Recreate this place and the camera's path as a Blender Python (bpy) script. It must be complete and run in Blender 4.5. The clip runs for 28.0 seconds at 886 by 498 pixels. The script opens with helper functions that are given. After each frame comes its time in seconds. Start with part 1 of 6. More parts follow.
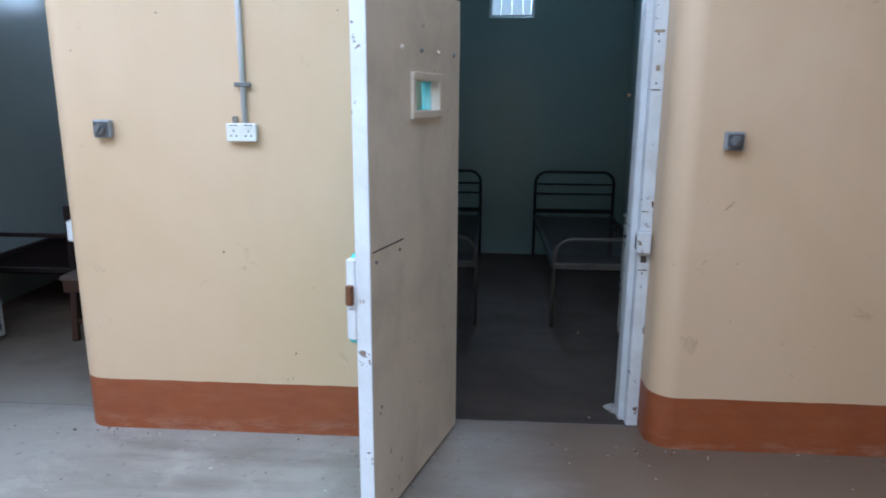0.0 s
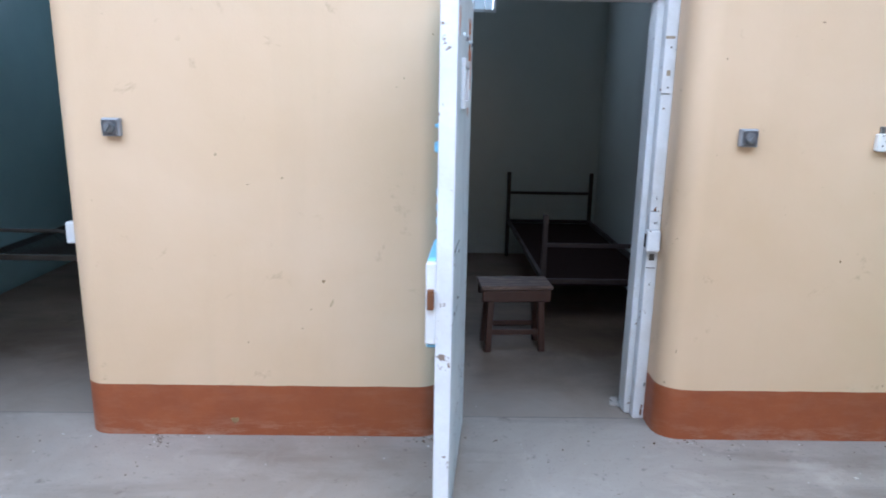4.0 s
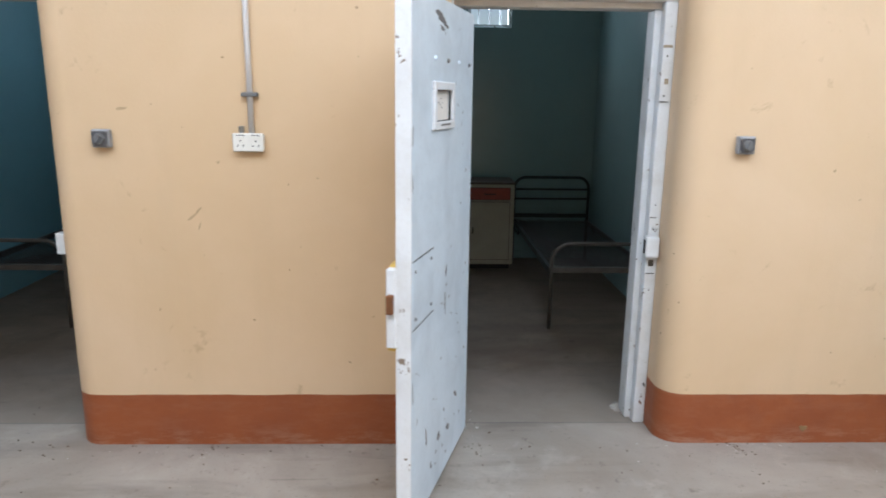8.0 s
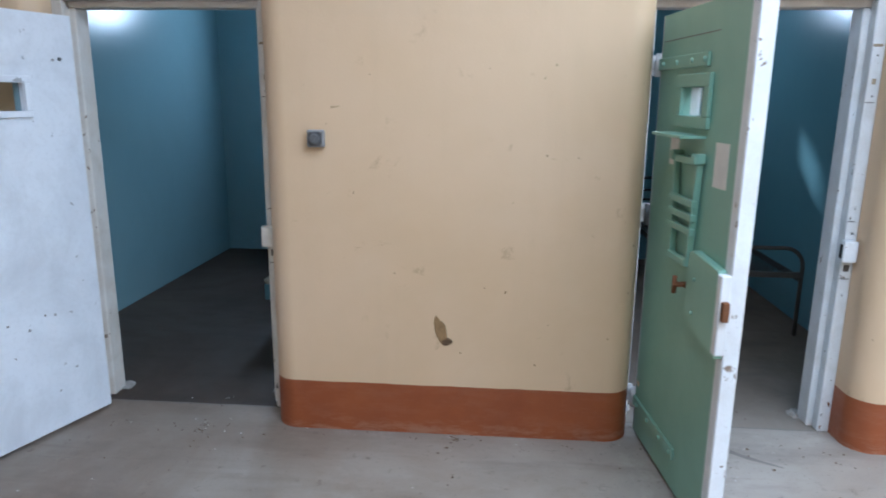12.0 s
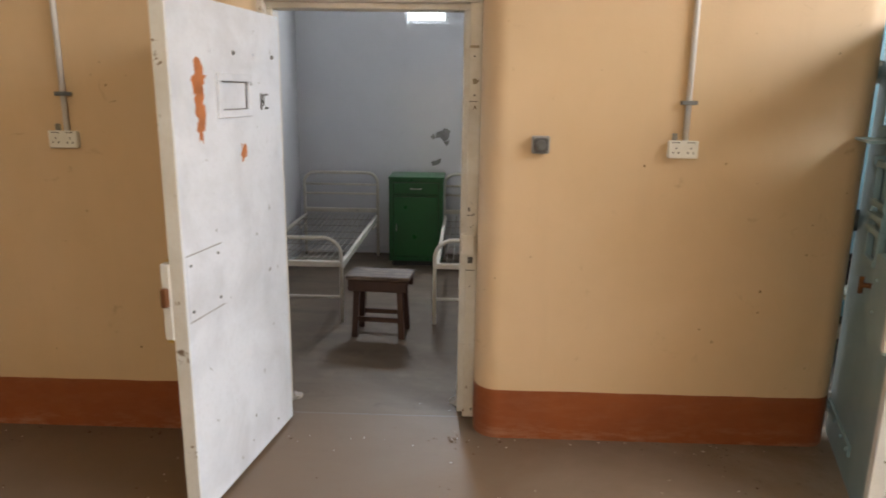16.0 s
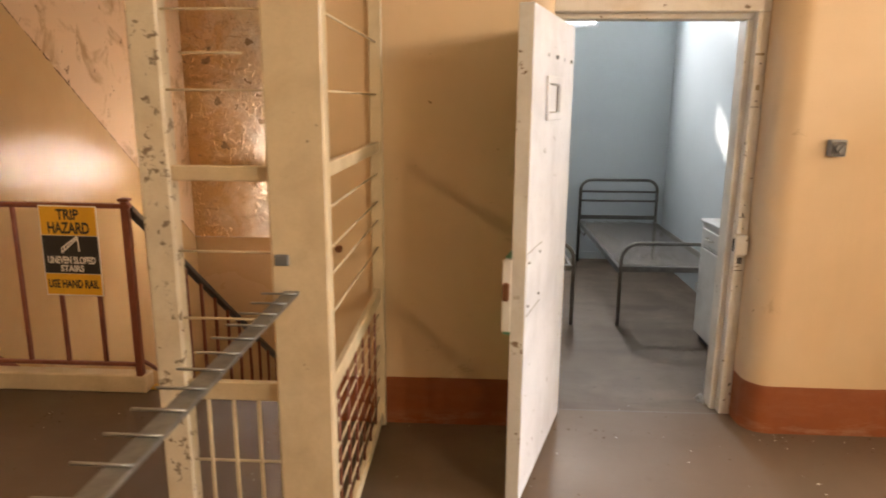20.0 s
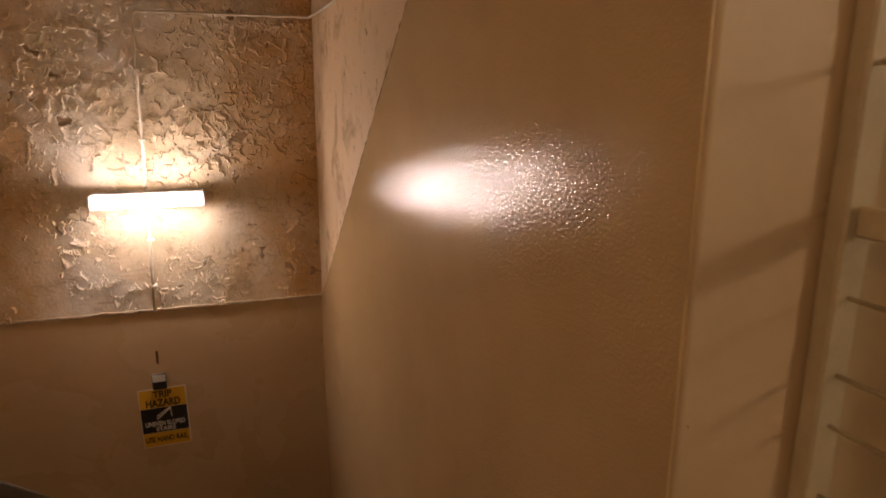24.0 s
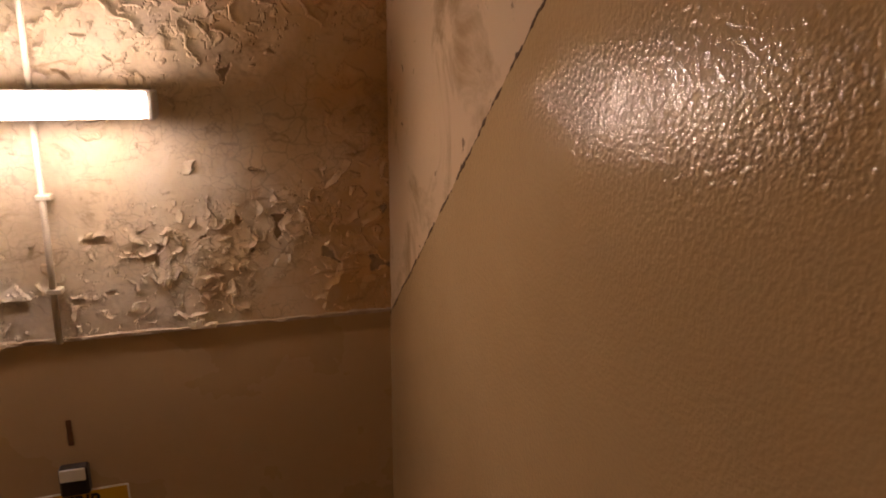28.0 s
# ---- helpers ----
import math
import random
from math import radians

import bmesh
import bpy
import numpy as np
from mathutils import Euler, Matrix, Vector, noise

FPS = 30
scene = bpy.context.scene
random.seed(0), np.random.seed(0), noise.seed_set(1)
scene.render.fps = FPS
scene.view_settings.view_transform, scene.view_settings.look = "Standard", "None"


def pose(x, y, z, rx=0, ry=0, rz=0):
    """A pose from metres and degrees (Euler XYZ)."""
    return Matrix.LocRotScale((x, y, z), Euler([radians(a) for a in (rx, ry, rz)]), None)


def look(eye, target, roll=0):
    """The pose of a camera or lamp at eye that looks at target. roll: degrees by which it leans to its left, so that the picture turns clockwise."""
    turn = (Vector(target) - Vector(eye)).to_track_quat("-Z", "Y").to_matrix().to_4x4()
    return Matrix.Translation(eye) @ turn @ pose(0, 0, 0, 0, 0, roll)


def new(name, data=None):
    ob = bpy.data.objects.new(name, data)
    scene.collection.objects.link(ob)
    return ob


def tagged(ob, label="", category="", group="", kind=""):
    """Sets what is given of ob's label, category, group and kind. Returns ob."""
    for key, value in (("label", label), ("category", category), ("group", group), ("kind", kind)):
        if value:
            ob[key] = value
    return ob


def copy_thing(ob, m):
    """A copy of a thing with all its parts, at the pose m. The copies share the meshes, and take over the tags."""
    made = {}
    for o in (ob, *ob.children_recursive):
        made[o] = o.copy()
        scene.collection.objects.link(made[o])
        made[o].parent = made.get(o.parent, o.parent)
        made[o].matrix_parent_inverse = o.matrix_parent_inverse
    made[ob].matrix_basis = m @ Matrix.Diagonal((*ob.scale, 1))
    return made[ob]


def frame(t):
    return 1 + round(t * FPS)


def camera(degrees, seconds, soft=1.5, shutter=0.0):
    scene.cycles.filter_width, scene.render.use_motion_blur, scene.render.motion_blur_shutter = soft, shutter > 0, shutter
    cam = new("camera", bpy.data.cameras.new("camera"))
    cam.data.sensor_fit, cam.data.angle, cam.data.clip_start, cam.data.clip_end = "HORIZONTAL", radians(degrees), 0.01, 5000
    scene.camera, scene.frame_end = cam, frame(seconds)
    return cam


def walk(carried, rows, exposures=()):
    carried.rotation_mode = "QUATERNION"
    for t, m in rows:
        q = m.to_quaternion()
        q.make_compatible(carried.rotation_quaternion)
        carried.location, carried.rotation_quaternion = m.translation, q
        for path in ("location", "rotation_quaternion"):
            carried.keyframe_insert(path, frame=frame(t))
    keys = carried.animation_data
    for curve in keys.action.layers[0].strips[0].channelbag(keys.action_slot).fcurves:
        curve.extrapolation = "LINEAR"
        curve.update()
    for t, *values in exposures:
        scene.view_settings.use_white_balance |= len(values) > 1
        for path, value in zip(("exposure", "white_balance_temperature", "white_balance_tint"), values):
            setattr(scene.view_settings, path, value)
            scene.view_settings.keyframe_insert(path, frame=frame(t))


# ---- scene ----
cam = camera(66.92, 28.0, soft=1.8, shutter=0.25)
PATH = [
    (0.0, -0.092, 0.115, 1.596, 76.99, -0.35, 3.88),
    (0.5, -0.405, 0.124, 1.608, 77.22, -0.51, 3.94),
    (1.0, -0.744, 0.096, 1.610, 77.20, -0.44, 2.89),
    (1.5, -1.109, 0.023, 1.615, 77.12, -0.51, 1.90),
    (2.0, -1.471, -0.024, 1.631, 77.07, -0.45, 2.06),
    (2.5, -1.868, 0.020, 1.618, 77.20, -0.37, 2.00),
    (4.5, -3.516, 0.072, 1.598, 77.02, -1.03, -1.35),
    (5.0, -3.875, -0.008, 1.622, 77.12, -0.83, -1.42),
    (5.5, -4.265, 0.063, 1.600, 76.97, -0.72, -1.32),
    (6.0, -4.618, 0.044, 1.603, 77.05, -0.63, -1.27),
    (6.5, -4.931, 0.003, 1.622, 77.11, -0.64, -1.55),
    (7.0, -5.263, 0.078, 1.603, 76.91, -0.68, -1.54),
    (7.5, -5.529, 0.128, 1.626, 77.09, -0.66, -1.45),
    (8.0, -5.913, 0.055, 1.627, 77.28, -0.72, -1.61),
    (8.5, -6.274, 0.026, 1.600, 77.53, -0.61, -1.21),
    (9.0, -6.667, 0.048, 1.587, 78.01, -0.59, 0.69),
    (9.5, -7.042, 0.009, 1.643, 77.00, -0.15, 4.60),
    (10.0, -7.483, 0.024, 1.650, 76.80, -0.57, 5.18),
    (10.5, -7.840, 0.093, 1.664, 76.96, -0.27, 6.44),
    (11.0, -8.295, 0.006, 1.652, 77.06, -0.40, 6.47),
    (11.5, -8.776, -0.035, 1.632, 77.17, -0.48, 5.67),
    (13.5, -10.670, 0.046, 1.651, 76.62, -0.69, 2.64),
    (14.0, -11.151, -0.008, 1.655, 76.56, -0.69, 3.17),
    (14.5, -11.628, 0.026, 1.638, 76.73, -0.58, 3.85),
    (15.0, -12.122, -0.014, 1.650, 76.89, -0.49, 3.81),
    (15.5, -12.587, -0.082, 1.664, 76.73, -0.45, 3.62),
    (16.0, -13.168, -0.027, 1.656, 76.92, -0.80, 1.91),
    (16.5, -13.611, -0.083, 1.641, 76.98, -0.62, 3.34),
    (17.0, -14.101, -0.108, 1.615, 77.04, -0.44, 3.13),
    (17.5, -14.643, -0.160, 1.644, 77.03, -0.54, 2.58),
    (18.0, -15.172, -0.230, 1.670, 77.07, -0.41, 1.88),
    (18.5, -15.694, -0.192, 1.645, 76.87, -0.56, 2.52),
    (19.0, -16.198, -0.229, 1.648, 76.89, -0.20, 3.29),
    (19.5, -16.689, -0.189, 1.638, 76.77, -0.49, 2.76),
    (20.0, -17.243, -0.204, 1.639, 77.55, -0.38, 2.94),
    (20.5, -17.680, -0.193, 1.646, 77.48, -0.01, 5.10),
    (22.5, -18.759, 0.867, 1.630, 76.70, -0.06, -0.02),
    (23.0, -18.820, 1.366, 1.606, 76.68, -0.22, -3.47),
    (23.5, -18.742, 1.775, 1.616, 76.71, -0.27, -10.93),
    (24.0, -18.670, 2.200, 1.624, 76.50, -0.35, -18.93),
    (24.5, -18.618, 2.636, 1.616, 76.51, -0.19, -18.60),
    (25.0, -18.549, 3.097, 1.607, 76.58, -0.20, -18.71),
    (25.5, -18.537, 3.446, 1.597, 76.90, -0.26, -17.46),
    (26.0, -18.552, 3.714, 1.528, 76.72, 0.06, -16.91),
    (26.5, -18.508, 3.927, 1.403, 76.36, -0.09, -17.29),
    (27.0, -18.528, 4.082, 1.276, 76.16, -0.17, -16.93),
    (27.5, -18.561, 4.280, 1.170, 76.51, -0.18, -16.84),
    (28.0, -18.494, 4.483, 1.012, 75.87, -0.18, -16.75),
]

EXPOSURES = [
    (0.0, -0.72, 4700, 7.5), (1.0, -0.72, 4850, 11.5), (2.5, -0.70, 5000, 12.5), (5.0, -0.78, 4750, 9.5), (6.0, -0.85, 5050, 8), (7.0, -0.9, 5700, 10),
    (8.0, -0.85, 5600, 9), (9.0, -0.75, 5450, 9.5), (10.0, -0.7, 5150, 9), (11.5, -0.55, 4850, 6.5), (13.5, -0.45, 5600, 9.5), (15.0, 0.3, 6000, 8.5), (17.0, 1.02, 6450, 10.5),
    (18.0, 1.4, 6500, 11), (19.0, 1.54, 6650, 13), (20.0, 1.87, 7050, 16), (20.5, 1.95, 7400, 20), (22.5, 1.05, 7700, 20), (24.0, 0.78, 7100, 19), (25.0, 0.66, 7150, 20), (26.0, 0.42, 7000, 20), (28.0, 0.12, 7800, 25),
]
walk(cam, [(t, pose(*p)) for t, *p in PATH], EXPOSURES)

# ---- world and lights ----
W = 3.0            # corridor face of the cell wall
WB = 3.36          # cell side of it
BACK = 6.88        # back wall of the cells
SW = [0.918, -1.793, -4.52, -7.30, -10.081, -12.851, -15.617]   # switch beside each cell door
JR, JL = -0.332, -1.236      # inner edges of the door stops, from the switch
JRF, JLF = -0.304, -1.262    # inner edges of the jamb fronts
JRO, JLO = -0.246, -1.325    # outer edges of the jambs
HEAD = 2.035                 # underside of the door head
CR, CL = 0.33, -2.02         # cell side walls, from the switch
CEIL = 4.0
CCEIL = 3.05
STX, STL = -17.995, -20.29    # stair walls
FAR = 6.815                  # far wall of the stairs

world = bpy.data.worlds.new("sky")
scene.world = world
world.use_nodes = True
wn = world.node_tree.nodes
sky = wn.new("ShaderNodeTexSky")
sky.sky_type, sky.sun_disc, sky.sun_elevation, sky.sun_rotation = "NISHITA", False, radians(32), radians(330.6)
world.node_tree.links.new(sky.outputs[0], wn["Background"].inputs[0])
wn["Background"].inputs[1].default_value = 0.1


sun = bpy.data.lights.new("sun", "SUN")
sun.energy, sun.color, sun.angle = 5.0, (1.0, 0.95, 0.87), radians(2.5)
sun_ob = new("sun", sun)
sun_ob.matrix_world = look((-1.13, 2.0, 1.43), (0, 0, 0))


def area(name, m, sx, sy, watts, colour):
    la = bpy.data.lights.new(name, "AREA")
    la.shape, la.size, la.size_y, la.energy, la.color = "RECTANGLE", sx, sy, watts, colour
    ob = new(name, la)
    ob.matrix_world = m
    return ob


SKYL = (-9.6, 0.6, -1.2, 1.5)     # roof light over the corridor: x0, x1, y0, y1
area("roof_light_daylight", pose((SKYL[0] + SKYL[1]) / 2, (SKYL[2] + SKYL[3]) / 2, CEIL + 0.1), SKYL[1] - SKYL[0], SKYL[3] - SKYL[2], 885, (0.93, 0.97, 1.0))
WIN = [(-1.03, 2.31), (-1.185, 2.38), (-0.97, 2.30), (-1.0, 2.31), (-1.02, 2.265), (-0.93, 2.32), (-0.865, 2.37)]
WATTS = [20, 21, 24, 23, 38, 34, 24]
for s, (dx, z), w in zip(SW, WIN, WATTS):
    area("window_daylight", pose(s + dx + 0.215, BACK + 0.1, z + 0.25, -62, 0, 0), 0.38, 0.38, w, (0.93, 0.97, 1.0))
bulb = bpy.data.lights.new("lobby_lamp_light", "POINT")
bulb.energy, bulb.color, bulb.shadow_soft_size = 16, (1.0, 0.74, 0.43), 0.035
new("lobby_lamp_light", bulb).location = (-20.15, 1.2, 2.90)
bulb2 = bpy.data.lights.new("corridor_lamp_light", "POINT")
bulb2.energy, bulb2.color, bulb2.shadow_soft_size = 57, (1.0, 0.91, 0.70), 0.28
new("corridor_lamp_light", bulb2).location = (-14.3, -1.35, 2.50)

# ---- materials ----


def mat(name, rough=0.6, metal=0.0):
    m = bpy.data.materials.new(name)
    m.use_nodes = True
    nt = m.node_tree
    b = nt.nodes["Principled BSDF"]
    b.inputs["Roughness"].default_value, b.inputs["Metallic"].default_value = rough, metal
    return m, nt, b


def noise_node(nt, scale, detail=4.0, rough=0.55, distort=0.0, coord="Object", stretch=None):
    tc = nt.nodes.new("ShaderNodeTexCoord")
    n = nt.nodes.new("ShaderNodeTexNoise")
    n.inputs["Scale"].default_value, n.inputs["Detail"].default_value = scale, detail
    n.inputs["Roughness"].default_value, n.inputs["Distortion"].default_value = rough, distort
    if stretch:
        mp = nt.nodes.new("ShaderNodeMapping")
        mp.inputs["Scale"].default_value = stretch
        nt.links.new(tc.outputs[coord], mp.inputs[0])
        nt.links.new(mp.outputs[0], n.inputs["Vector"])
    else:
        nt.links.new(tc.outputs[coord], n.inputs["Vector"])
    return n.outputs["Fac"]


def ramp(nt, fac, stops):
    r = nt.nodes.new("ShaderNodeValToRGB")
    e = r.color_ramp.elements
    while len(e) < len(stops):
        e.new(0.5)
    for el, (p, c) in zip(e, stops):
        el.position, el.color = p, (*c, 1) if len(c) == 3 else c
    nt.links.new(fac, r.inputs[0])
    return r.outputs[0]


def mixc(nt, fac, a, b, mode="MIX"):
    m = nt.nodes.new("ShaderNodeMix")
    m.data_type, m.blend_type = "RGBA", mode
    for sock, v in ((m.inputs[0], fac), (m.inputs[6], a), (m.inputs[7], b)):
        if isinstance(v, (int, float)):
            sock.default_value = v
        elif isinstance(v, tuple):
            sock.default_value = (*v, 1)
        else:
            nt.links.new(v, sock)
    return m.outputs[2]


def maths(nt, op, a, b=0.0, c=0.0):
    m = nt.nodes.new("ShaderNodeMath")
    m.operation = op
    for sock, v in zip(m.inputs, (a, b, c)):
        if isinstance(v, (int, float)):
            sock.default_value = v
        else:
            nt.links.new(v, sock)
    return m.outputs[0]


def bump(nt, b, height, strength=0.3, dist=0.004):
    n = nt.nodes.new("ShaderNodeBump")
    n.inputs["Strength"].default_value, n.inputs["Distance"].default_value = strength, dist
    nt.links.new(height, n.inputs["Height"])
    nt.links.new(n.outputs[0], b.inputs["Normal"])


def paint(name, col, dirt=None, rough=0.45, scale=3.0, amount=0.35, chip=None, chip_at=0.70, chip_scale=9.0, relief=0.25, relief_scale=60.0, sheen=1.0):
    """Brushed paint: cloudy dirt, fine grain, and optional chips that show another colour."""
    m, nt, b = mat(name, rough)
    dirt = dirt or tuple(c * 0.72 for c in col)
    big = noise_node(nt, scale, 5, 0.6, 0.4)
    c = mixc(nt, maths(nt, "MULTIPLY", ramp(nt, big, [(0.42, (0, 0, 0)), (0.75, (1, 1, 1))]), amount), col, dirt)
    fine = noise_node(nt, scale * 14, 4, 0.7)
    c = mixc(nt, maths(nt, "MULTIPLY", ramp(nt, fine, [(0.5, (0, 0, 0)), (0.8, (1, 1, 1))]), amount * 0.5), c, dirt)
    h = noise_node(nt, relief_scale, 3, 0.6)
    if chip:
        cn = noise_node(nt, chip_scale, 6, 0.65, 0.2)
        mask = ramp(nt, cn, [(chip_at, (0, 0, 0)), (chip_at + 0.012, (1, 1, 1))])
        c = mixc(nt, mask, c, chip)
        h = maths(nt, "SUBTRACT", h, maths(nt, "MULTIPLY", mask, 0.8))
    nt.links.new(c, b.inputs["Base Color"])
    nt.links.new(ramp(nt, big, [(0.3, (rough * (1 - 0.15 * sheen),) * 3), (0.8, (min(1, rough * (1 + 0.3 * sheen)),) * 3)]), b.inputs["Roughness"])
    bump(nt, b, h, relief, 0.002)
    return m


def wall_paint():
    """Cream wall paint over a brick red painted base, scuffed, with a slightly wavy line between them."""
    m, nt, b = mat("cream_wall_paint", 0.5)
    tc = nt.nodes.new("ShaderNodeTexCoord")
    sep = nt.nodes.new("ShaderNodeSeparateXYZ")
    nt.links.new(tc.outputs["Object"], sep.inputs[0])
    big = noise_node(nt, 0.9, 5, 0.6, 0.3)
    c = mixc(nt, ramp(nt, big, [(0.35, (0, 0, 0)), (0.7, (1, 1, 1))]), (0.658, 0.494, 0.322), (0.590, 0.427, 0.253))
    drip = noise_node(nt, 2.2, 5, 0.6, 0.0, "Object", (3.0, 3.0, 0.35))
    c = mixc(nt, maths(nt, "MULTIPLY", ramp(nt, drip, [(0.52, (0, 0, 0)), (0.8, (1, 1, 1))]), 0.2), c, (0.50, 0.375, 0.235))
    scuff = noise_node(nt, 5.5, 8, 0.72, 0.5)
    c = mixc(nt, maths(nt, "MULTIPLY", ramp(nt, scuff, [(0.63, (0, 0, 0)), (0.70, (1, 1, 1))]), 0.6), c, (0.42, 0.29, 0.165))
    spots = noise_node(nt, 23, 3, 0.5)
    c = mixc(nt, maths(nt, "MULTIPLY", ramp(nt, spots, [(0.735, (0, 0, 0)), (0.75, (1, 1, 1))]), 0.75), c, (0.22, 0.13, 0.07))
    redn = noise_node(nt, 4.0, 6, 0.65)
    red = mixc(nt, ramp(nt, redn, [(0.35, (0, 0, 0)), (0.75, (1, 1, 1))]), (0.285, 0.080, 0.022), (0.215, 0.056, 0.017))
    scr = noise_node(nt, 9, 8, 0.75, 0.0, "Object", (0.6, 0.6, 2.5))
    foot = ramp(nt, sep.outputs["Z"], [(0.01, (1, 1, 1)), (0.09, (0, 0, 0))])
    wear = maths(nt, "MULTIPLY", ramp(nt, scr, [(0.47, (0, 0, 0)), (0.62, (1, 1, 1))]), maths(nt, "MULTIPLY_ADD", foot, 0.40, 0.08))
    red = mixc(nt, wear, red, (0.42, 0.25, 0.17))
    edge = maths(nt, "MULTIPLY_ADD", noise_node(nt, 6, 3, 0.5), 0.012, 0.249)
    m1 = maths(nt, "LESS_THAN", sep.outputs["Z"], edge)
    nt.links.new(mixc(nt, m1, c, red), b.inputs["Base Color"])
    nt.links.new(ramp(nt, big, [(0.3, (0.42,) * 3), (0.8, (0.6,) * 3)]), b.inputs["Roughness"])
    h = maths(nt, "MULTIPLY_ADD", noise_node(nt, 5, 5, 0.55), 3.0, noise_node(nt, 70, 4, 0.6))
    bump(nt, b, h, 0.22, 0.003)
    return m


def concrete(name, col, col2, rough=0.7, brown=None, door_light=None):
    m, nt, b = mat(name, rough)
    big = noise_node(nt, 0.8, 6, 0.62, 0.5)
    c = mixc(nt, ramp(nt, big, [(0.35, (0, 0, 0)), (0.68, (1, 1, 1))]), col, col2)
    streak = noise_node(nt, 1.6, 6, 0.6, 0.2, "Object", (0.6, 3.0, 1.0))
    c = mixc(nt, maths(nt, "MULTIPLY", ramp(nt, streak, [(0.5, (0, 0, 0)), (0.70, (1, 1, 1))]), 0.6), c, tuple(v * 0.62 for v in col2))
    pale = noise_node(nt, 3.1, 7, 0.68, 0.4)
    c = mixc(nt, maths(nt, "MULTIPLY", ramp(nt, pale, [(0.54, (0, 0, 0)), (0.66, (1, 1, 1))]), 0.35), c, tuple(min(1, v * 1.3) for v in col))
    dark = noise_node(nt, 14, 6, 0.7)
    c = mixc(nt, maths(nt, "MULTIPLY", ramp(nt, dark, [(0.60, (0, 0, 0)), (0.68, (1, 1, 1))]), 0.55), c, tuple(v * 0.42 for v in col2))
    speck = noise_node(nt, 75, 3, 0.6)
    c = mixc(nt, maths(nt, "MULTIPLY", ramp(nt, speck, [(0.62, (0, 0, 0)), (0.70, (1, 1, 1))]), 0.45), c, tuple(v * 0.4 for v in col2))
    wide = noise_node(nt, 0.35, 4, 0.6, 1.2)
    c = mixc(nt, maths(nt, "MULTIPLY", ramp(nt, wide, [(0.48, (0, 0, 0)), (0.62, (1, 1, 1))]), 0.4), c, tuple(v * w for v, w in zip(col2, (0.95, 0.82, 0.70))))
    if brown:
        tc = nt.nodes.new("ShaderNodeTexCoord")
        sep = nt.nodes.new("ShaderNodeSeparateXYZ")
        nt.links.new(tc.outputs["Object"], sep.inputs[0])
        # Paints brown dirt with dimmer light in the west, shade by the first door.
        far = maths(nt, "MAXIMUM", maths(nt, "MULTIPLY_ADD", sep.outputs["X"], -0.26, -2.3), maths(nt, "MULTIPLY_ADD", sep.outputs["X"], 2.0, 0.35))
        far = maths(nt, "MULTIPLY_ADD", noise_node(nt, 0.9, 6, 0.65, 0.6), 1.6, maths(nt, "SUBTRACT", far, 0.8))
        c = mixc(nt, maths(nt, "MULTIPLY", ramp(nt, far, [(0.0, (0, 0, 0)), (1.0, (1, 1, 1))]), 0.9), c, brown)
        # Lobby: dark floor stain and the weak light there, painted together.
        lobby_shade = maths(nt, "MULTIPLY_ADD", sep.outputs["X"], -1.4, -23.9)
        lobby_shade = maths(nt, "MULTIPLY_ADD", noise_node(nt, 1.7, 5, 0.65, 0.5), 1.4, maths(nt, "SUBTRACT", lobby_shade, 0.7))
        c = mixc(nt, maths(nt, "MULTIPLY", ramp(nt, lobby_shade, [(0.0, (0, 0, 0)), (1.0, (1, 1, 1))]), 0.75), c, tuple(v * 0.5 for v in brown))
    if door_light:
        # paler grey near the door: corridor light falling in, put into the colour
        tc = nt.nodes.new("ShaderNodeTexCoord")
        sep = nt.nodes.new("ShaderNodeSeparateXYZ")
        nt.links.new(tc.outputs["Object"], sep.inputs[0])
        near_door = maths(nt, "MULTIPLY_ADD", sep.outputs["Y"], -1.0, 4.25)
        near_door = maths(nt, "MINIMUM", near_door, maths(nt, "MULTIPLY_ADD", sep.outputs["X"], 0.4, 5.0))
        near_door = maths(nt, "MULTIPLY_ADD", noise_node(nt, 2.4, 6, 0.65, 0.6), 1.1, maths(nt, "SUBTRACT", near_door, 0.62))
        c = mixc(nt, maths(nt, "MULTIPLY", ramp(nt, near_door, [(0.0, (0, 0, 0)), (1.0, (1, 1, 1))]), 0.75), c, door_light)
    scrape = noise_node(nt, 5.0, 5, 0.75, 0.0, "Object", (0.35, 5.0, 1.0))
    c = mixc(nt, maths(nt, "MULTIPLY", ramp(nt, scrape, [(0.64, (0, 0, 0)), (0.68, (1, 1, 1))]), 0.45), c, tuple(v * 0.6 for v in col2))
    nt.links.new(c, b.inputs["Base Color"])
    nt.links.new(ramp(nt, big, [(0.3, (rough * 0.7,) * 3), (0.8, (min(1, rough * 1.15),) * 3)]), b.inputs["Roughness"])
    bump(nt, b, noise_node(nt, 45, 6, 0.7), 0.25, 0.003)
    return m


def plain(name, col, rough=0.5, metal=0.0, var=0.25, scale=20.0):
    m, nt, b = mat(name, rough, metal)
    n = noise_node(nt, scale, 5, 0.65)
    nt.links.new(mixc(nt, ramp(nt, n, [(0.35, (0, 0, 0)), (0.75, (1, 1, 1))]), col, tuple(v * (1 - var) for v in col)), b.inputs["Base Color"])
    bump(nt, b, noise_node(nt, scale * 4, 3, 0.6), 0.12, 0.001)
    return m


